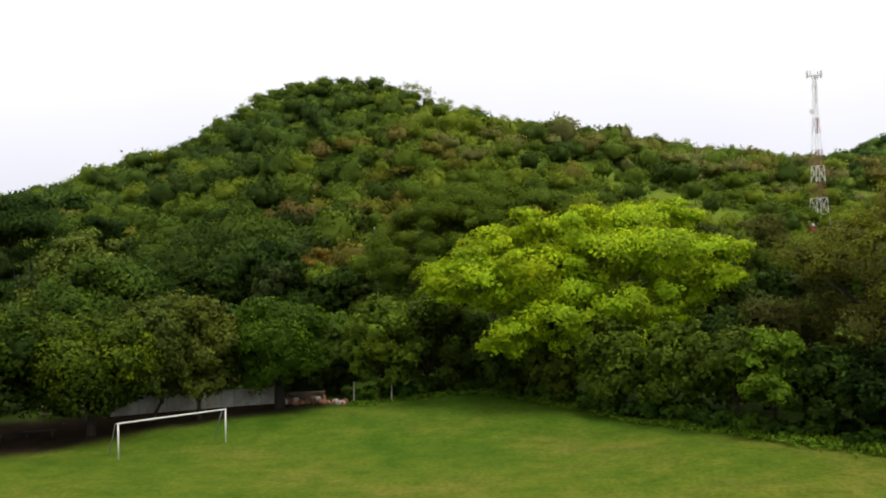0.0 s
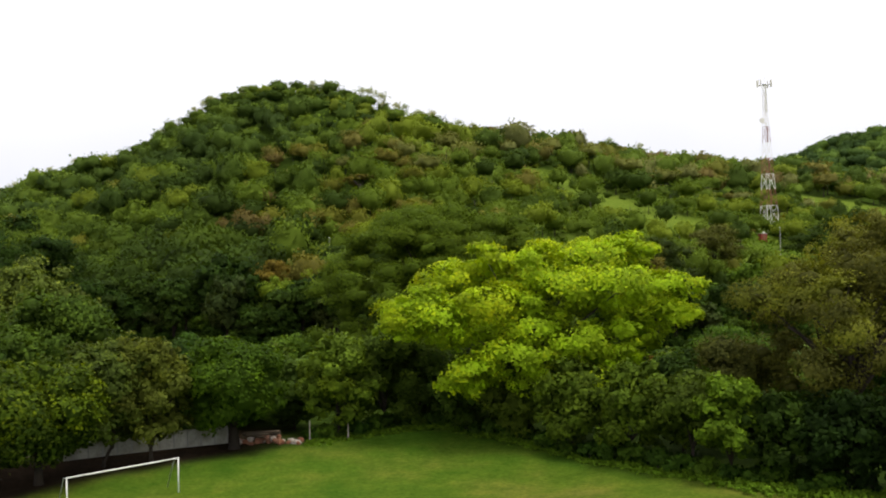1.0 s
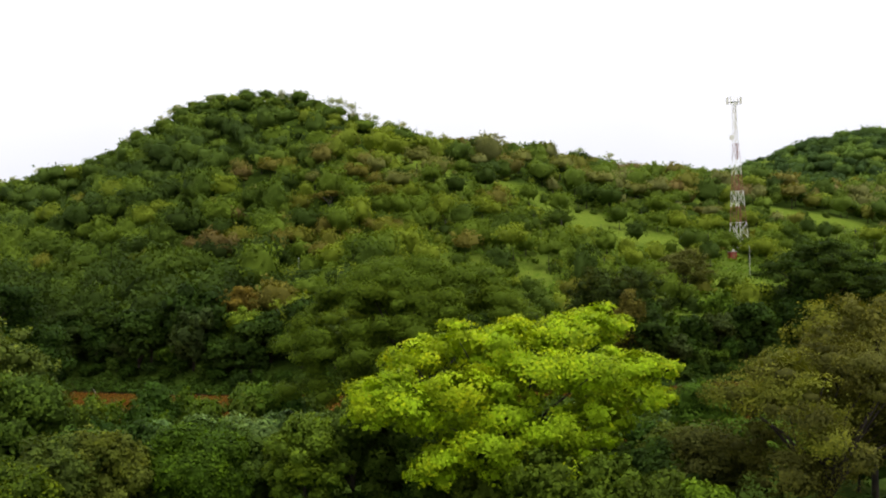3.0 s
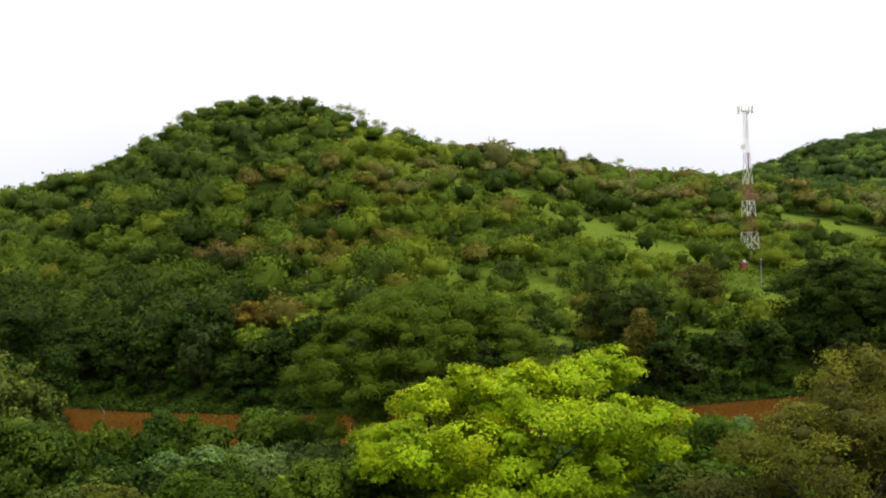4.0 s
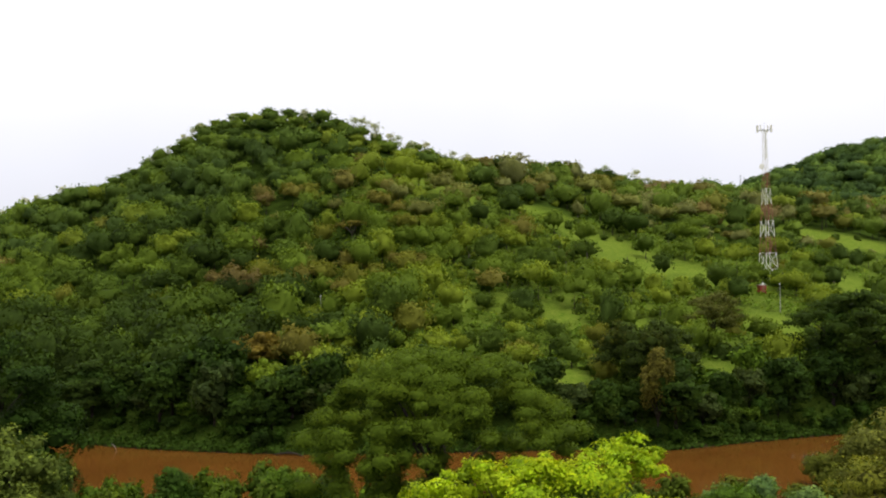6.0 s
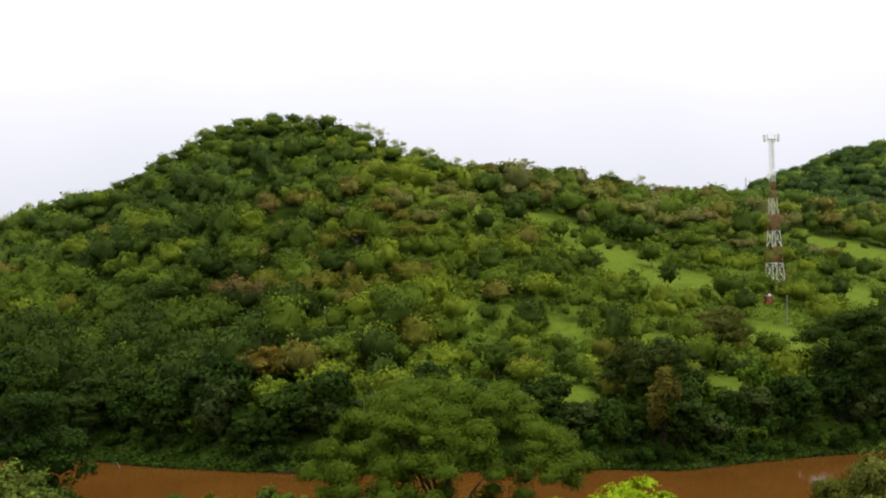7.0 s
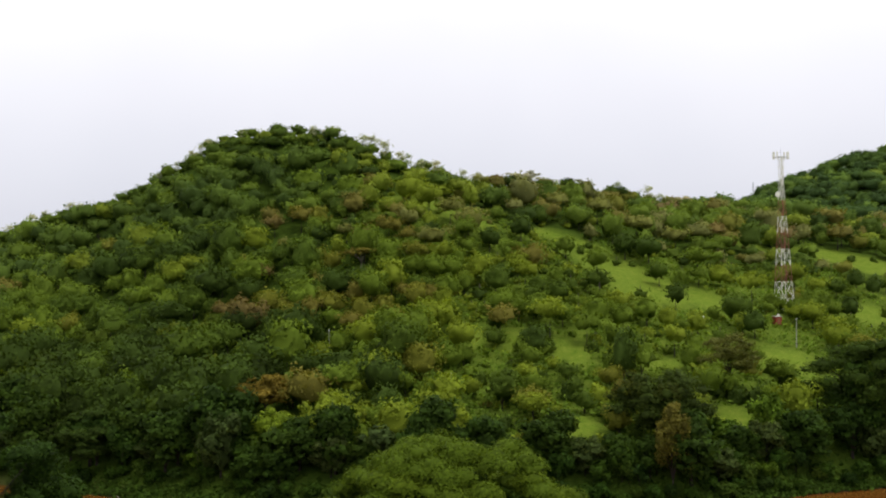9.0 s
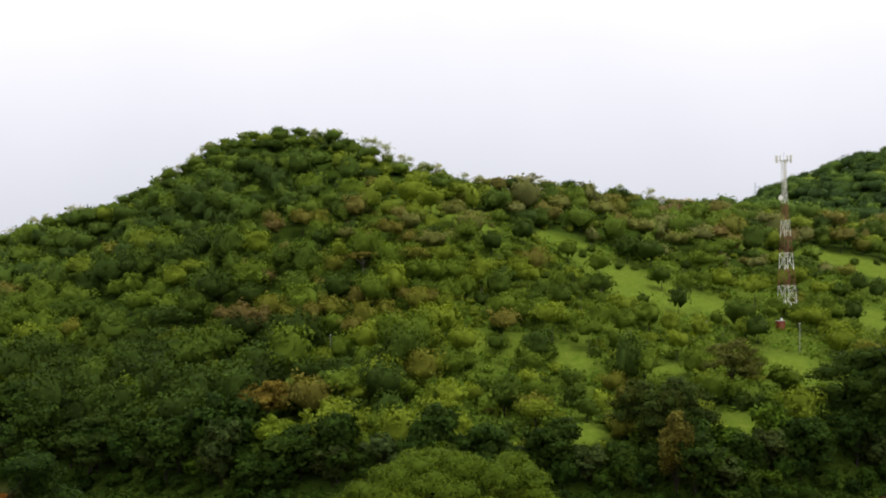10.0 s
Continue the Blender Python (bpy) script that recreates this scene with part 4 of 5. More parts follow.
# crown colours of the wood: dark, deep green, green, yellow-green, olive, olive-brown, dull ridge green, dry brown
TINTS = np.array(((0.046, 0.076, 0.011), (0.072, 0.113, 0.013), (0.108, 0.16, 0.015), (0.162, 0.21, 0.017), (0.155, 0.163, 0.02), (0.15, 0.138, 0.024), (0.152, 0.162, 0.036), (0.155, 0.122, 0.036)))
# trees that stand out on the slope: x, y, width
STANDING = {
    0: ((-49.6, 377, 12), (-61.3, 376, 11), (-36.8, 366.5, 12.7), (-22.9, 362, 10.5), (-55.4, 358.5, 12.4), (-17.4, 272, 11.7), (-10.5, 272.4, 9.4), (27, 298, 8.6), (38.2, 310.6, 10.7), (23.5, 243.5, 6.9), (72.2, 313.5, 10.8), (79.2, 310.8, 12.5), (76.3, 271, 7.8),
        (91, 250.6, 8.6), (126.8, 273.3, 7.8), (146, 309, 7.1), (148, 302, 6.9), (-61.2, 262, 18), (-54, 249, 11.4), (-117, 332, 9.6), (-42.4, 273.7, 9.4), (-83.6, 246.6, 9.8), (-14.3, 221, 12.6), (-22.3, 226.4, 9), (-6.8, 222.7, 7.6)),
    1: ((25.7, 268, 9.2), (77, 290.5, 8.3), (89.3, 258.6, 11.8), (-75.5, 260.7, 13.4), (-91.5, 287.7, 11.6), (-30.2, 275.4, 12.6), (-46.5, 246.4, 8.4), (-73.6, 236.8, 12)),
    2: ((-32.4, 341.6, 11.8), (-17.5, 335.3, 11.6), (4.3, 274, 8.6), (13.8, 275, 7.9), (25.4, 251, 8.6), (94, 307.5, 14), (58, 289.3, 10), (64, 255, 8.7), (56.6, 249.5, 8.5), (49.8, 250, 8.6), (66.2, 223.3, 7.6), (-112.6, 292, 10), (-72.6, 277.4, 14.3),
        (-131, 344.4, 9.9), (-81.7, 298.8, 10.3), (-27.8, 267.4, 7.7), (-37.7, 235, 8), (0.7, 210.7, 6), (28, 208.5, 5.9), (40.7, 248, 7.1), (35.8, 253, 7.2)),
    3: ((-32.5, 296.8, 6.8), (3.6, 328.5, 11.4), (9.2, 316.5, 12.8), (33.8, 283.8, 8.1), (98, 298, 8.6), (103.4, 286, 13.8), (76.2, 251, 7.2), (88.3, 251.8, 5.8), (112.5, 265, 8.5), (128, 297.5, 6.8), (-101, 274.6, 11), (-104.7, 328.3, 15), (-45.5, 305, 12.3)),
    4: ((-26.3, 314, 9), (-20, 287.3, 8.2), (-35, 265.6, 9.1), (-40, 257.8, 8.8), (-29, 254.8, 8.7), (-18, 258.7, 8.9), (-1.9, 247.8, 7.1)),
    5: ((-31.7, 315, 12.7), (-3.7, 299.6, 12), (2.2, 293.6, 8.4), (-12.9, 248.2, 8.5), (1.5, 262, 7.5)),
    6: ((15.7, 309, 13.3), (21, 304.8, 12.3), (55.2, 348.4, 14), (71.2, 352.5, 16.3), (82.5, 339.8, 15.7), (94.2, 332.4, 13.4)),
    7: ((-40.2, 315, 9.1), (-12.4, 301.5, 6.9), (-39.2, 284, 8.1), (-47.6, 264, 7.5), (114.3, 352.5, 12.2)),
}
SPOTS = np.array([row for rows in STANDING.values() for row in rows])


def free(x, y, margin=0.8):
    """True where no standing tree takes the room."""
    d = np.hypot(np.asarray(x)[..., None] - SPOTS[:, 0], np.asarray(y)[..., None] - SPOTS[:, 1])
    return (d > SPOTS[:, 2] * 0.5 * margin + 1.2).all(-1)


def forest(points):
    """Trees as rows of x, y, kind, variant, scale, tall, turn, tint."""
    V, F, C, N, T, TF = [], [], [], [], [], []
    n = m = 0
    for x, y, k, var, s, tall, turn, tint in points:
        v, f, c, q = proto_arrays[k, var, int(y > 322)]
        co, si = math.cos(turn), math.sin(turn)
        z = float(land(x, y)) - (0.2 if y < 425 else 1.2)
        w = np.c_[(v[:, 0] * co - v[:, 1] * si) * s + x, (v[:, 0] * si + v[:, 1] * co) * s + y, v[:, 2] * s * tall + z]
        V.append(w), F.append(f + n), C.append(c * tint), N.append(np.c_[q[:, 0] * co - q[:, 1] * si, q[:, 0] * si + q[:, 1] * co, q[:, 2]])
        n += len(v)
        g = 0.16 * s
        h = 3.2 * s * tall
        T.append(np.array([(x - g, y - g, z - 1), (x + g, y - g, z - 1), (x + g, y + g, z - 1), (x - g, y + g, z - 1), (x - g / 2, y, z + h), (x + g / 2, y, z + h)]))
        TF.append(np.array([(0, 1, 5), (0, 5, 4), (1, 2, 5), (2, 3, 4), (2, 4, 5), (3, 0, 4)]) + m)
        m += 6
    return np.concatenate(V), np.concatenate(F), np.concatenate(C), np.concatenate(N), np.concatenate(T), np.concatenate(TF)


def sown(x0, x1, y0, y1, gap, keep):
    xs, ys = np.meshgrid(np.arange(x0, x1, gap), np.arange(y0, y1, gap))
    xs = xs + hill.uniform(-0.45, 0.45, xs.shape) * gap + (np.arange(xs.shape[0])[:, None] % 2) * gap * 0.5
    ys = ys + hill.uniform(-0.45, 0.45, ys.shape) * gap
    ok = keep(xs, ys)
    return np.c_[xs[ok], ys[ok]]


def in_view(x, y):
    return (x > -0.47 * y - 8) & (x < 0.58 * y + 8)


def on_slope(x, y):
    patchy = 0.4 + 0.3 * np.sin(x * 0.83 + 2.0 * np.sin(y * 0.37)) * np.sin(y * 0.71 + 1.3 * np.sin(x * 0.29))
    return in_view(x, y) & (y > far_shore(x) + 12) & (y < crest_y(x) + 5) & (open_ground(x, y) < patchy)


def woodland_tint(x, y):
    """Which crowns grow where: the dark foot, the mixed middle, the bright spur and slope, the dull ridge; hazed with
    distance.
    """
    if y > crest_y(x) + 12:
        w = (0.4, 0.4, 0.15, 0.05, 0, 0, 0, 0)
    elif x > 30 and y > 325:
        w = (0.07, 0.23, 0.28, 0.12, 0.07, 0.04, 0.17, 0.02)
    elif abs(x - 12) < 20 and 300 < y < 350:
        w = (0, 0.05, 0.25, 0.54, 0.05, 0.02, 0.09, 0)
    elif x < -20 and y > crest_y(x) - 30:
        w = (0.1, 0.36, 0.42, 0.12, 0, 0, 0, 0)
    elif -45 < x < 15 and 250 < y < 330:
        w = (0.12, 0.2, 0.27, 0.15, 0.13, 0.09, 0.02, 0.02)
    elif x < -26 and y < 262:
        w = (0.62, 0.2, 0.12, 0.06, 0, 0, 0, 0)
    elif x < -20:
        w = (0.28, 0.33, 0.28, 0.07, 0.03, 0.01, 0, 0)
    else:
        w = (0.05, 0.14, 0.43, 0.33, 0.03, 0.02, 0, 0)
    patch = 0.5 + 0.5 * math.sin(x * 0.061 + 1.7 * math.sin(y * 0.031)) * math.cos(y * 0.047 + 0.8 * math.sin(x * 0.05))
    w = np.array(w) * np.where(np.arange(8) < 2, 1.6 - 1.2 * patch, 0.5 + patch)
    # distance haze put into the leaves: lighter and bluer up the slope
    haze = float(step(270, 350, y))
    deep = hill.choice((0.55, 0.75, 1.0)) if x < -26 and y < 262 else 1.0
    return TINTS[hill.choice(8, p=w / w.sum())] * deep * hill.uniform(0.88, 1.12) * (1 + 0.1 * haze, 1 + 0.1 * haze, 1 + 0.45 * haze)


def grow(x, y, k, s, tall, tint):
    trees.append((x, y, k, int(hill.integers(0, VARIANTS)), s, tall, hill.uniform(0, math.tau), tint))


trees = []
for kind, rows in STANDING.items():
    for x, y, width in rows:
        small = width < 7.5
        k = 2 if small else (1 if kind in (5, 7) or width > 13 else 0)
        s = width / (2 * HILL_KINDS[k][1]) * 1.08
        # the same haze lightens standing crowns farther off, within their tint
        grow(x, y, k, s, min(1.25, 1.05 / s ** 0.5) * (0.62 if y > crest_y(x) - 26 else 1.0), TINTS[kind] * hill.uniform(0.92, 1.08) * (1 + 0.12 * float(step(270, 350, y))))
for x, y in sown(-230, 290, 180, 450, 6.8, lambda x, y: on_slope(x, y) & free(x, y)):
    right = float(step(0, 25, x) * (1 - step(318, 345, y)))
    u = hill.random()
    if u < right * 0.6:
        if hill.random() < 0.15:
            continue
        k, s = 3, hill.uniform(0.8, 1.4)
    elif u < 0.3 + 0.3 * right:
        k, s = 2, hill.uniform(0.75, 1.2)
    elif u < 0.86:
        k, s = 0, 0.78 + 0.62 * hill.random() ** 1.5
    else:
        k, s = 1, 0.85 + 0.6 * hill.random() ** 1.5
    if x < -26 and y < 262 and k == 0 and hill.random() < 0.4:
        k = 1
    if x < -26 and y < 250 and k != 3:
        s *= 1.25
    tall = hill.uniform(0.9, 1.35)
    if right > 0.5 and k != 3:
        s, tall = s * 0.8, tall * 0.95
    if y > crest_y(x) - 22:
        k, s, tall = (0 if k < 3 else 3), min(s, 1.1) * 0.86, hill.uniform(0.62, 0.85)
    if max(float(open_ground(x, y + d)) for d in (5, 10, 15)) > 0.5 and x > 38:
        k, s, tall = 3, s * (0.8 if k == 3 else 0.75), tall * 0.85
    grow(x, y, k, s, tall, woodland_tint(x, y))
# young growth that closes the canopy between the crowns
for x, y in sown(-230, 60, 185, 450, 6.4, lambda x, y: on_slope(x, y) & free(x, y, 0.6) & (open_ground(x, y + 5) < 0.5) & (y < crest_y(x) - 25)):
    if hill.random() < 0.3:
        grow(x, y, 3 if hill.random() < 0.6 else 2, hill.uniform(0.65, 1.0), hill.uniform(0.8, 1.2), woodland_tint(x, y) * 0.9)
for x, y in sown(-12, 190, 180, 345, 4.9, lambda x, y: on_slope(x, y) & free(x, y, 0.5) & (open_ground(x, y) < 0.15) & (open_ground(x, y + 4.5) < 0.6) & (x < 0.6 * y)):
    if hill.random() < 0.2 + 0.3 * step(270, 345, y) + 0.12 * step(45, 65, x):
        continue
    grow(x, y, 3, hill.uniform(0.6, 1.0), hill.uniform(0.7, 1.1), TINTS[hill.choice(5, p=(0.03, 0.13, 0.44, 0.36, 0.04))] * hill.uniform(0.85, 1.15))
# low growth that closes the skyline
for x, y in sown(-230, 290, 300, 450, 3.4, lambda x, y: in_view(x, y) & (y > crest_y(x) - 6) & (y < crest_y(x) + 3)):
    grow(x, y, 3, hill.uniform(0.75, 1.05), hill.uniform(0.8, 1.0), woodland_tint(x, y))
# bushes scattered over the open meadows
for x, y in sown(-12, 190, 190, 420, 5.2, lambda x, y: (open_ground(x, y) > 0.35) & (x < 0.58 * y + 8)):
    if x < 36 and y > 298:
        if hill.random() < 0.62:
            grow(x, y, 3, hill.uniform(0.5, 0.95), hill.uniform(0.7, 1.0), TINTS[(3, 3, 2, 6)[hill.integers(0, 4)]] * hill.uniform(0.95, 1.12))
    elif hill.random() < 0.08:
        grow(x, y, 3, hill.uniform(0.5, 1.1), hill.uniform(0.9, 1.4), TINTS[hill.integers(1, 3)] * hill.uniform(0.8, 1.1))
# the wooded hill beyond; its bluish tint factor paints the distance haze
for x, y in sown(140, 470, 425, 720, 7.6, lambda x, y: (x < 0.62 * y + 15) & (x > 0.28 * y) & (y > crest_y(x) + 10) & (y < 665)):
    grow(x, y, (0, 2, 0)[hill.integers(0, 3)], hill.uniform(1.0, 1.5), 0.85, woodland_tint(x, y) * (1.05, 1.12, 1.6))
# growth round the mast and its cabin, and scrub over the far bank
for x, y, s in ((107.5, 276.5, 0.65), (111, 274.5, 0.72), (115, 275.5, 0.72), (113.5, 277.5, 0.7), (117, 278, 0.85), (121, 279, 0.9), (116.5, 271.5, 0.8), (105, 277, 0.8)):
    grow(x, y, 0, s, 0.9, TINTS[2] * 0.9)
for x, y, k, s, tall, tint in ((48.6, 215.5, 2, 1.25, 1.5, 0), (-22, 209, 2, 0.9, 0.9, 3), (-17, 213, 3, 1.2, 1.0, 3), (-12, 211, 3, 1.2, 1.0, 3), (-19, 205, 3, 1.2, 1.1, 3), (-7, 210, 3, 1.1, 1.0, 2), (84, 262, 2, 0.7, 1.0, 2), (120, 283, 1, 0.8, 0.9, 1), (66, 209.5, 3, 1.4, 1.1, 0), (76, 209.5, 3, 1.4, 1.0, 0), (71, 208.5, 3, 1.3, 1.0, 0), (62, 204, 3, 1.3, 1.2, 1), (80, 213, 3, 1.3, 1.2, 1), (57, 207, 2, 1.0, 1.0, 1), (85, 216, 2, 1.0, 1.0, 1)):
    grow(x, y, k, s, tall, TINTS[tint])
# the cabin, the slope's poles and the flat-topped tree stand clear
CLEAR = ((94, 236, 105, 257), (-33, 180, -19, 193.5), (-36, 193, -21, 211), (100.5, 252, 107.5, 268), (98.5, 236, 102, 248), (-19.5, 238, -16, 248), (9, 204, 12, 212), (-17, 278, -7, 288.5), (15.5, 229, 22, 241), (25, 230, 33, 243), (36, 225, 44, 238))
trees = [r for r in trees if not any(x0 < r[0] < x1 and y0 < r[1] < y1 for x0, y0, x1, y1 in CLEAR)]
trees.sort(key=lambda r: r[1])
front, rest = trees[:270], trees[270:]
TREE_NAME = ("round green tree of the forested hillside", "flat-crowned tree of the forested hillside", "bushy green tree of the forested hillside", "low green bush on the hillside")
LEVELS = np.array((0.55, 0.75, 0.9, 1.0, 1.12))
shared, trunk_data = {}, {}
for x, y, k, var, s, tall, turn, tint in front:
    tone = int(np.argmin(np.abs(TINTS - tint).sum(1)))
    level = LEVELS[int(np.argmin(np.abs(TINTS[tone].sum() * LEVELS - tint.sum())))]
    if (k, var, tone, level) not in shared:
        v, f, c, q = proto_arrays[k, var, 0]
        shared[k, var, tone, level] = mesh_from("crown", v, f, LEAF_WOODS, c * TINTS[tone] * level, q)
    if k not in trunk_data:
        bm = bmesh.new()
        seed, r, low, high = HILL_KINDS[k][:4]
        trunk_mesh(bm, np.random.default_rng(k), grown(seed, r, low, high, 12), (0.16, 0.18, 0.14, 0.06)[k], (1.5, 2.3, 0.9, 0.4)[k], 4, sides=5)
        me = bpy.data.meshes.new("trunk")
        bm.to_mesh(me)
        bm.free()
        me.materials.append(BARK)
        trunk_data[k] = me
    root = tagged(new("hillside_bush" if k == 3 else "hillside_tree"), TREE_NAME[k], "bush" if k == 3 else "tree", "bushes on the hillside" if k == 3 else "trees on the hillside")
    root.matrix_basis = pose(x, y, float(land(x, y)) - 0.2, 0, 0, math.degrees(turn)) @ Matrix.Diagonal((s, s, s * tall, 1))
    for nm, me in (("trunk", trunk_data[k]), ("crown", shared[k, var, tone, level])):
        o = new(nm, me)
        o.parent = root
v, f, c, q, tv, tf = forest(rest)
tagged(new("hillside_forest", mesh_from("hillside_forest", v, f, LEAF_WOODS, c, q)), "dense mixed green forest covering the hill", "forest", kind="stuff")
stems = tagged(new("forest_trunks", mesh_from("forest_trunks", tv, tf, BARK)), "thin brown trunks of the hillside forest", "trunks", kind="stuff")
tree("half_bare_tree", "half-bare brownish tree over dark bushes on the slope", (71.8, 214.5), grown(161, 7.6, 2.6, 13.2, 44, 0.6, 0.24), 6500, 0.32, (0.096, 0.106, 0.022), 0.22, 3.0, limbs=14, seed=161, heart=0.4, ragged=0.35)
tree("flat_topped_tree", "flat-topped tree with pale forked limbs among the forest", (-11.5, 286.5), grown(160, 6.6, 4.6, 7.8, 26, 0.5, 0.34), 2600, 0.42, TINTS[5], 0.2, 3.0, BARK_PALE, limbs=10, seed=160, heart=0.6, fine=0)

# low leafy scrub that covers the slope between the trees
mx, my = hill.uniform(-30, 150, 9000), hill.uniform(180, 330, 9000)
ok = on_slope(mx, my) & (open_ground(mx, my) < 0.3) & (my > far_shore(mx) + 9)
mx, my = mx[ok], my[ok]
lobes = np.c_[mx, my, land(mx, my) + 0.5, hill.uniform(1.3, 2.4, len(mx)), hill.uniform(0.5, 0.8, len(mx))]
v, f, c, q = leaf_arrays(hill, lobes, 36000, 0.7, (0.1, 0.165, 0.016), tufts=6, heart=0, gilt=0.3)
tagged(new("slope_scrub", mesh_from("slope_scrub", v, f, LEAF_WOODS, c, q)), "low fresh green scrub between the hillside trees", "scrub", kind="stuff")

# ---- lattice mast ----
def mast(x, y, top=66.3):
    base = float(land(x, y))
    h = top - base
    root = tagged(new("lattice_mast"), "tall red and white lattice telecom mast with antennas", "mast")
    root.matrix_basis = pose(x, y, base - 0.3, 0, -1.2, 12)

    def half(z):
        return 0.5 * (4.2 - 3.2 * min(z / (h * 0.78), 1.0) ** 0.9)

    bounds = [0.0, 3.3]
    while bounds[-1] < h - 4:
        bounds.append(bounds[-1] + (4.75 if bounds[-1] < h * 0.6 else 4.2))
    bounds[-1] = h - 1.0
    legs = ((-1, -1), (1, -1), (1, 1), (-1, 1))
    for i, (z0, z1) in enumerate(zip(bounds, bounds[1:])):
        a, b = half(z0), half(z1)
        thick = 0.11 if i < 5 else 0.075
        red = i % 2 == 0 and 0 < i < 8
        paint = RED_STEEL if red else WHITE_STEEL
        bm = bmesh.new()
        tube(bm, [(sx * b, sy * b, z1) for sx, sy in legs + legs[:1]], [thick * 0.4] * 5, 4)
        section = part("red_section" if red else "white_section", bm, paint, root, "red lattice section" if red else "")
        for (px, py), (qx, qy) in zip(legs, legs[1:] + legs[:1]):
            for name, start, end, w in (("leg", (px * a, py * a, z0), (px * b, py * b, z1), thick), ("brace", (px * a, py * a, z0), (qx * b, qy * b, z1), thick * 0.55), ("brace", (qx * a, qy * a, z0), (px * b, py * b, z1), thick * 0.55)):
                bm = bmesh.new()
                bar(bm, start, end, w)
                part(name, bm, paint, section)
        if i % 2 == 0 or i > 8:
            bm = bmesh.new()
            bar(bm, (0.1, -b * 0.9, z0), (0.1, -b * 0.9, z1), 0.2)
            part("cable_duct", bm, paint, section)
    r = half(h)
    bm = bmesh.new()
    for k in range(12):
        a, b = k * math.tau / 12, (k + 1) * math.tau / 12
        bar(bm, (1.5 * math.cos(a), 1.5 * math.sin(a), h - 1.2), (1.5 * math.cos(b), 1.5 * math.sin(b), h - 1.2), 0.12)
        if k % 3 == 0:
            bar(bm, (0, 0, h - 1.2), (1.5 * math.cos(a), 1.5 * math.sin(a), h - 1.2), 0.12)
    part("antenna_ring", bm, GALVANISED, root)
    for a in (-0.5, 0.0, 0.5, math.pi - 0.5, math.pi, math.pi + 0.5):
        bm = bmesh.new()
        cx, cy = 2.1 * math.cos(a), 2.1 * math.sin(a)
        block(bm, cx - 0.15, cy - 0.15, h - 1.9, cx + 0.15, cy + 0.15, h + 0.3, 0.04)
        panel = part("panel_antenna", bm, WHITE_STEEL, root, "white panel antenna")
        bm = bmesh.new()
        bar(bm, (1.5 * math.cos(a), 1.5 * math.sin(a), h - 1.2), (cx, cy, h - 1.2), 0.07)
        part("bracket", bm, GALVANISED, panel)
    bm = bmesh.new()
    tube(bm, ((0, 0, h - 1.2), (0, 0, h + 1.2)), (0.06, 0.03), 6)
    part("lightning_rod", bm, GALVANISED, root)
    bm = bmesh.new()
    z, sx = h - 12.0, -1.9
    rings = [[bm.verts.new((sx + rr * math.cos(t * math.tau / 14), -0.65 - dd, z + rr * math.sin(t * math.tau / 14))) for t in range(14)] for rr, dd in ((0.8, 0.35), (0.77, 0.25), (0.48, 0.05), (0.1, -0.02))]
    for lo, hi in zip(rings, rings[1:]):
        for t in range(14):
            bm.faces.new((lo[t], lo[(t + 1) % 14], hi[(t + 1) % 14], hi[t]))
    bm.faces.new(rings[0])
    bm.faces.new(rings[-1][::-1])
    dish = part("dish", bm, WHITE_STEEL, root, "white microwave dish")
    bm = bmesh.new()
    bar(bm, (sx, -0.65, z), (-0.4, -0.3, z), 0.12)
    part("bracket", bm, GALVANISED, dish)


mast(111.2, 281.2)


def red_cabin(x, y):
    z = float(land(x, y))
    root = tagged(new("equipment_cabin"), "small red equipment cabin with a white tank on its roof", "cabin")
    root.matrix_basis = pose(x, y, z - 0.1, 0, 0, 8)
    bm = bmesh.new()
    block(bm, -0.95, -0.9, 0, 0.95, 0.9, 2.3, 0.03)
    part("wall", bm, RED_PAINT, root)
    bm = bmesh.new()
    block(bm, -1.05, -1.0, 2.3, 1.05, 1.0, 2.42, 0.02)
    part("roof", bm, CONCRETE, root)
    bm = bmesh.new()
    block(bm, -0.4, -0.94, 0.1, 0.4, -0.9, 2.0, 0.01)
    door = part("door", bm, RED_STEEL, root)
    bm = bmesh.new()
    block(bm, 0.26, -1.0, 1.0, 0.34, -0.94, 1.12, 0.01)
    part("handle", bm, GALVANISED, door)
    bm = bmesh.new()
    tube(bm, ((0.4, 0, 2.42), (0.4, 0, 2.8), (0.4, 0, 2.95), (0.4, 0, 3.0)), (0.3, 0.3, 0.22, 0.08), 12)
    part("tank", bm, WHITE_STEEL, root, "white water tank")


red_cabin(103.4, 267.0)


def utility_pole(x, y, height, label="slim pale concrete utility pole on the green slope"):
    root = tagged(new("utility_pole"), label, "pole", "poles on the slope")
    root.matrix_basis = pose(x, y, float(land(x, y)))
    bm = bmesh.new()
    tube(bm, ((0, 0, -0.5), (0, 0, height)), (0.12, 0.08), 8)
    part("shaft", bm, CONCRETE, root)
    bm = bmesh.new()
    tube(bm, ((0, 0, height - 0.02), (0, 0, height + 0.25)), (0.11, 0.07), 8)
    part("insulator", bm, WHITE_STEEL, root)


utility_pole(100.3, 246.8, 7.4)
utility_pole(-17.9, 245.0, 4.2)
utility_pole(10.4, 211.0, 3.8)


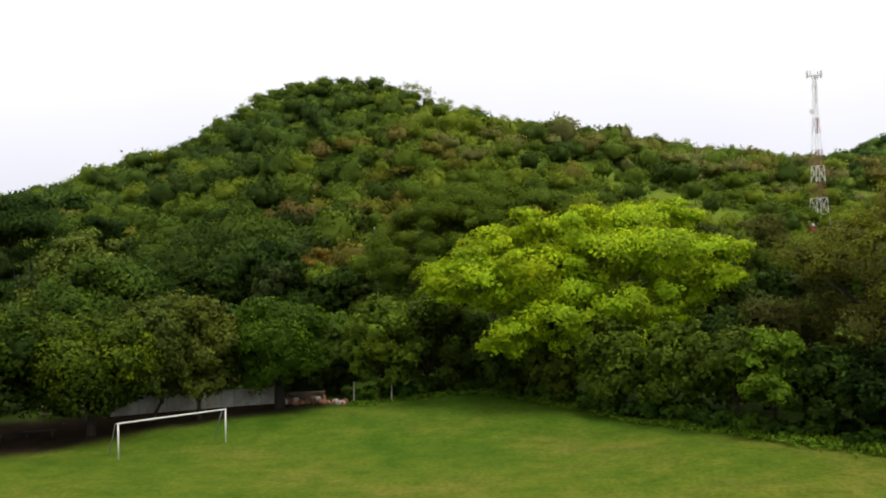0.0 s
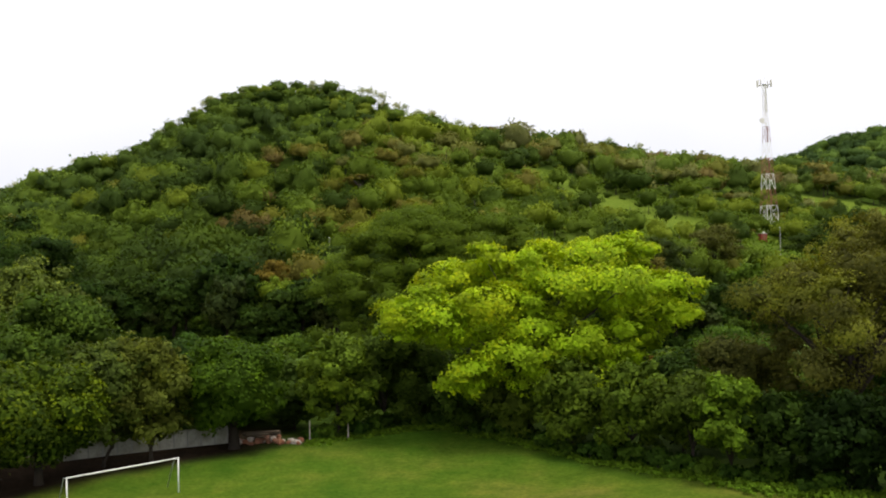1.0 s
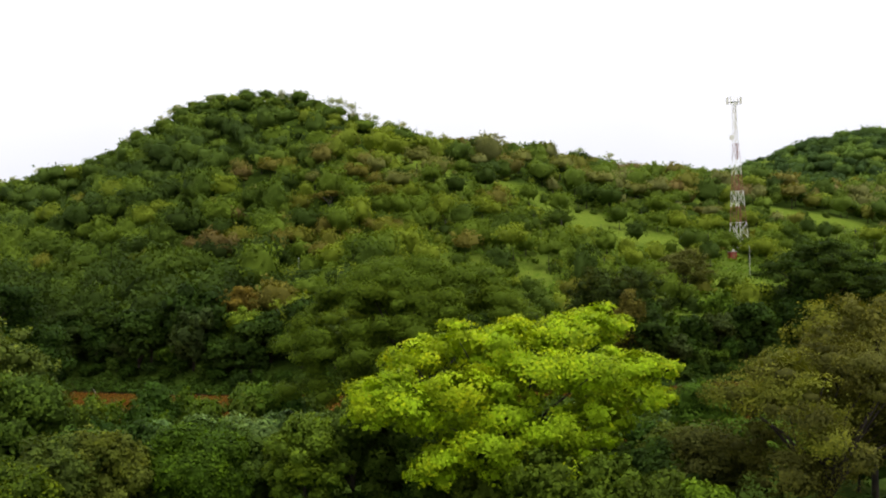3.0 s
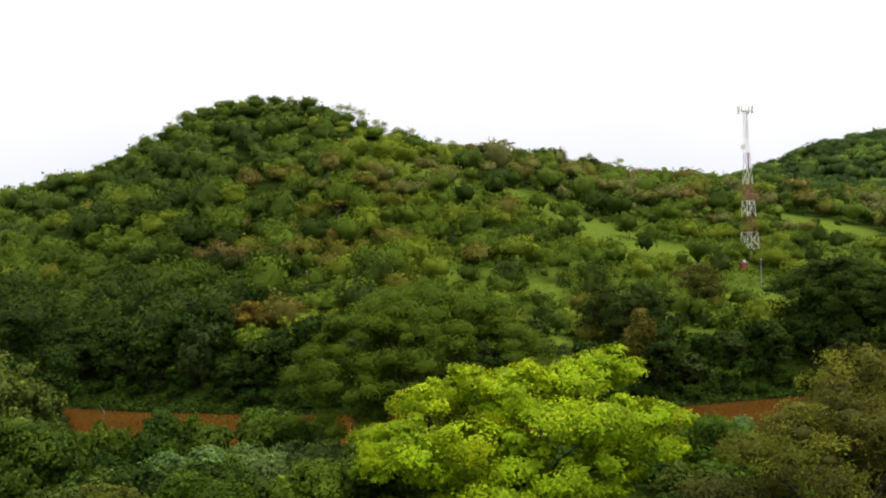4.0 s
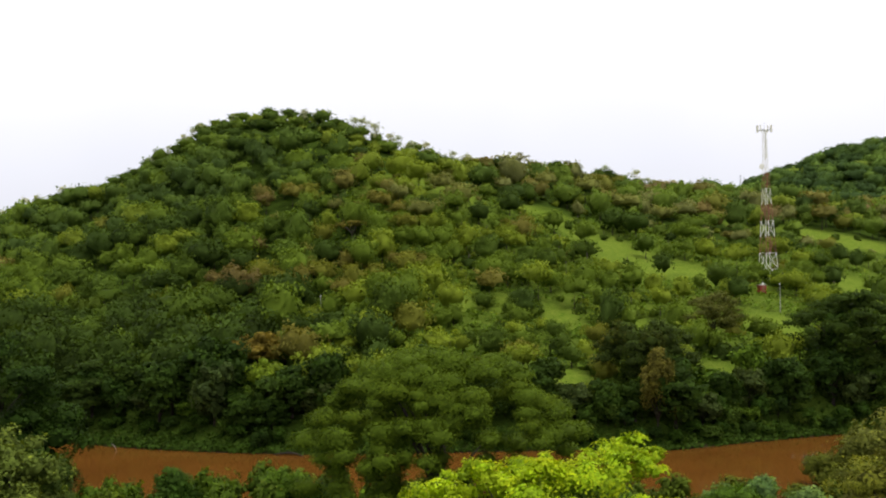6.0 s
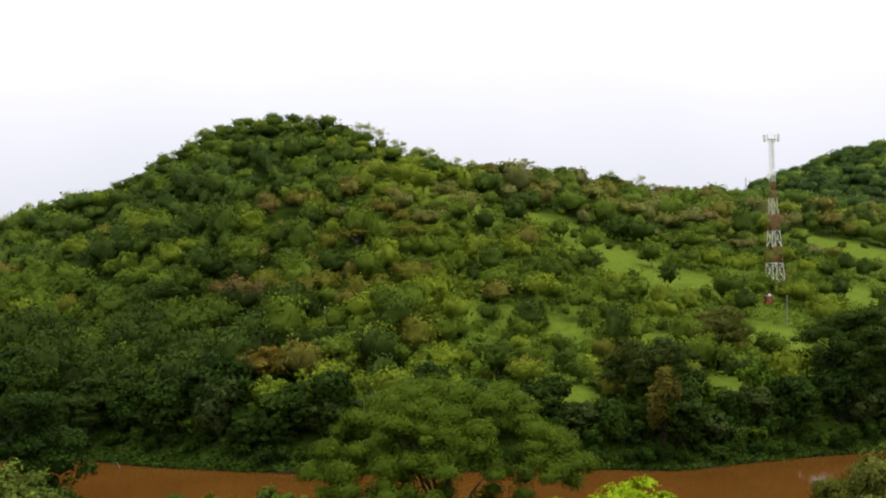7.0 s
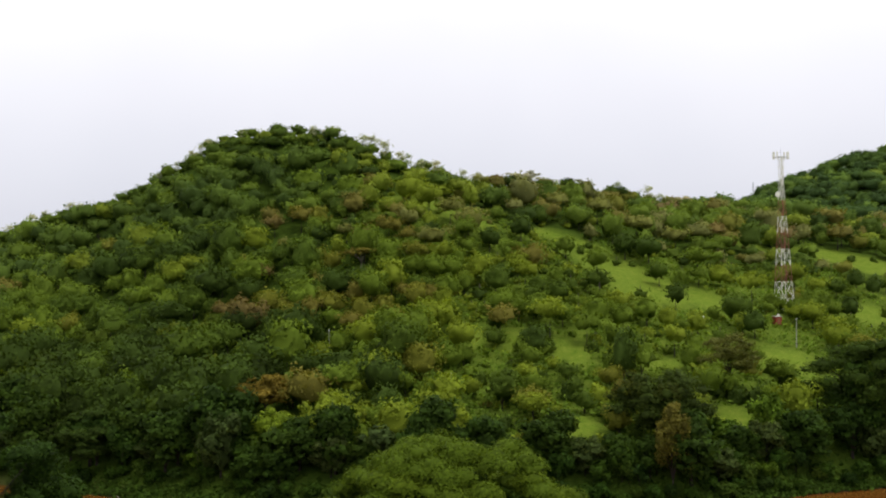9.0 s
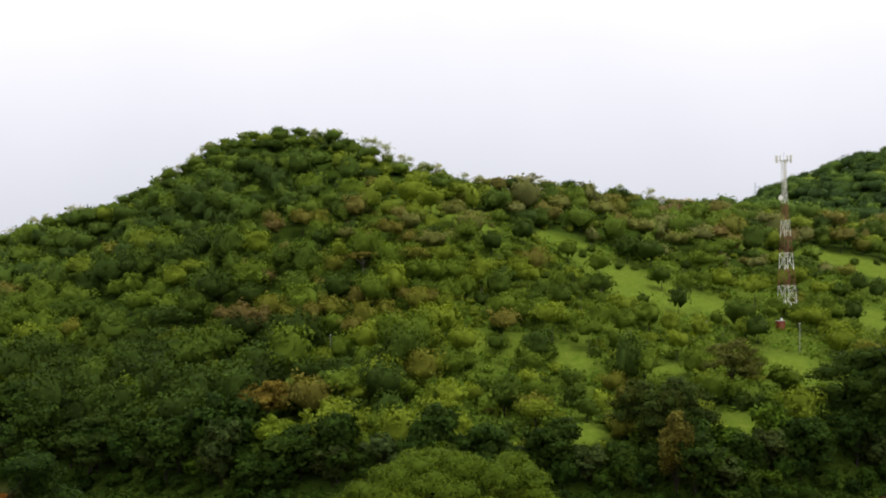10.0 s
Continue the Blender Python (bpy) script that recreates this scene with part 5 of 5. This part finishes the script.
# a white lamp on a thin pole, built as a plain unlit box
def meter_post(x, y):
    root = tagged(new("meter_post"), "thin post with a small white box on the slope", "post")
    root.matrix_basis = pose(x, y, float(land(x, y)), 0, 0, 10)
    bm = bmesh.new()
    tube(bm, ((0, 0, -0.3), (0, 0, 3.0)), (0.06, 0.05), 6)
    part("post", bm, GALVANISED, root)
    bm = bmesh.new()
    block(bm, -0.3, -0.2, 2.5, 0.3, 0.1, 3.2, 0.04)
    part("box", bm, WHITE_STEEL, root, "white box")


meter_post(79.3, 256.5)


def ridge_aerial(x, y, height):
    root = tagged(new("ridge_aerial"), "faint thin lattice aerial on the distant wooded ridge", "aerial")
    root.matrix_basis = pose(x, y, float(land(x, y)) - 0.3)
    for a in (0.5, 0.5 + math.tau / 3, 0.5 + 2 * math.tau / 3):
        bm = bmesh.new()
        bar(bm, (1.1 * math.cos(a), 1.1 * math.sin(a), 0), (0.25 * math.cos(a), 0.25 * math.sin(a), height), 0.12)
        leg = part("leg", bm, GALVANISED, root)
        for k in range(6):
            r0, r1 = 1.1 - 0.85 * k / 6, 1.1 - 0.85 * (k + 1) / 6
            bm = bmesh.new()
            bar(bm, (r0 * math.cos(a), r0 * math.sin(a), height * k / 6), (r1 * math.cos(a + math.tau / 3), r1 * math.sin(a + math.tau / 3), height * (k + 1) / 6), 0.08)
            part("brace", bm, GALVANISED, leg)


# its pale galvanised colour stands in for the haze before the far ridge
ridge_aerial(248.6, 672.0, 14.1)


# ---- driftwood on the far shore ----
def driftwood(x, y):
    rng = np.random.default_rng(3)
    root = tagged(new("driftwood_log"), "dark dead tree stranded at the water's edge", "log")
    root.matrix_basis = pose(x, y, -2.95, 0, 0, -14) @ Matrix.Diagonal((0.55, 0.7, 0.5, 1))
    bm = bmesh.new()
    tube(bm, ((-5, 0, 0), (-2, 0.3, 0.45), (1.5, 0, 0.8), (4.5, -0.6, 0.2), (6, -0.9, -0.3)), (0.14, 0.28, 0.32, 0.26, 0.12), 8)
    part("trunk", bm, BARK, root, smooth=True)
    for k in range(4):
        a = Vector((rng.uniform(-3, 3), 0, 0.6))
        bm = bmesh.new()
        b = a + Vector((rng.uniform(-1.6, 1.0), rng.uniform(-0.6, 0.6), rng.uniform(0.5, 1.6)))
        tube(bm, (a, a.lerp(b, 0.5) + Vector((0.2, 0, 0.1)), b), (0.1, 0.07, 0.03), 5)
        part("branch", bm, BARK, root)


driftwood(-18.5, 173.0)
bm = bmesh.new()
tube(bm, ((0, 0, -0.5), (-0.5, 0, 0.7), (-1.1, 0.1, 1.5)), (0.08, 0.06, 0.02), 6)
stick = tagged(part("dead_stick", bm, BARK_PALE), "pale dead stick leaning out of the shallow water", "stick")
stick.matrix_basis = pose(-50.0, 180.5, -3.0)

# ---- weeds along the foot of the trees ----
weed = np.random.default_rng(55)
wx_, wy_ = weed.uniform(-30, 34, 7000), weed.normal(0, 1, 7000)
wy_ = field_edge(wx_) + 0.9 + wy_ * (0.7 + 0.5 * step(17, 22, wx_))
keep = wx_ > -7.8
wx_, wy_ = wx_[keep], wy_[keep]
tall = 0.12 + 0.35 * step(17, 22, wx_) + 0.16 * np.abs(weed.normal(size=len(wx_)))
lobes = np.c_[wx_, wy_, land(wx_, wy_) + tall * 0.35, np.full(len(wx_), 0.3), tall / 0.6]
v, f, c, q = leaf_arrays(weed, lobes, 42000, 0.17, (0.115, 0.2, 0.013), tufts=4, heart=0)
tagged(new("edge_weeds", mesh_from("edge_weeds", v, f, LEAF, c, q)), "knee-high bright green weeds along the field edge", "weeds", kind="stuff")
bx = weed.uniform(-66, 90, 5000)
by = far_shore(bx) + np.abs(weed.normal(0.6, 2.2, 5000)) - 0.2
lobes = np.c_[bx, by, land(bx, by) + 0.2, np.full(5000, 0.6), np.full(5000, 0.8)]
v, f, c, q = leaf_arrays(weed, lobes, 20000, 0.5, (0.034, 0.068, 0.008), tufts=4, heart=0)
tagged(new("shore_grass", mesh_from("shore_grass", v, f, LEAF, c, q)), "rank green grass on the far river shore", "grass", kind="stuff")
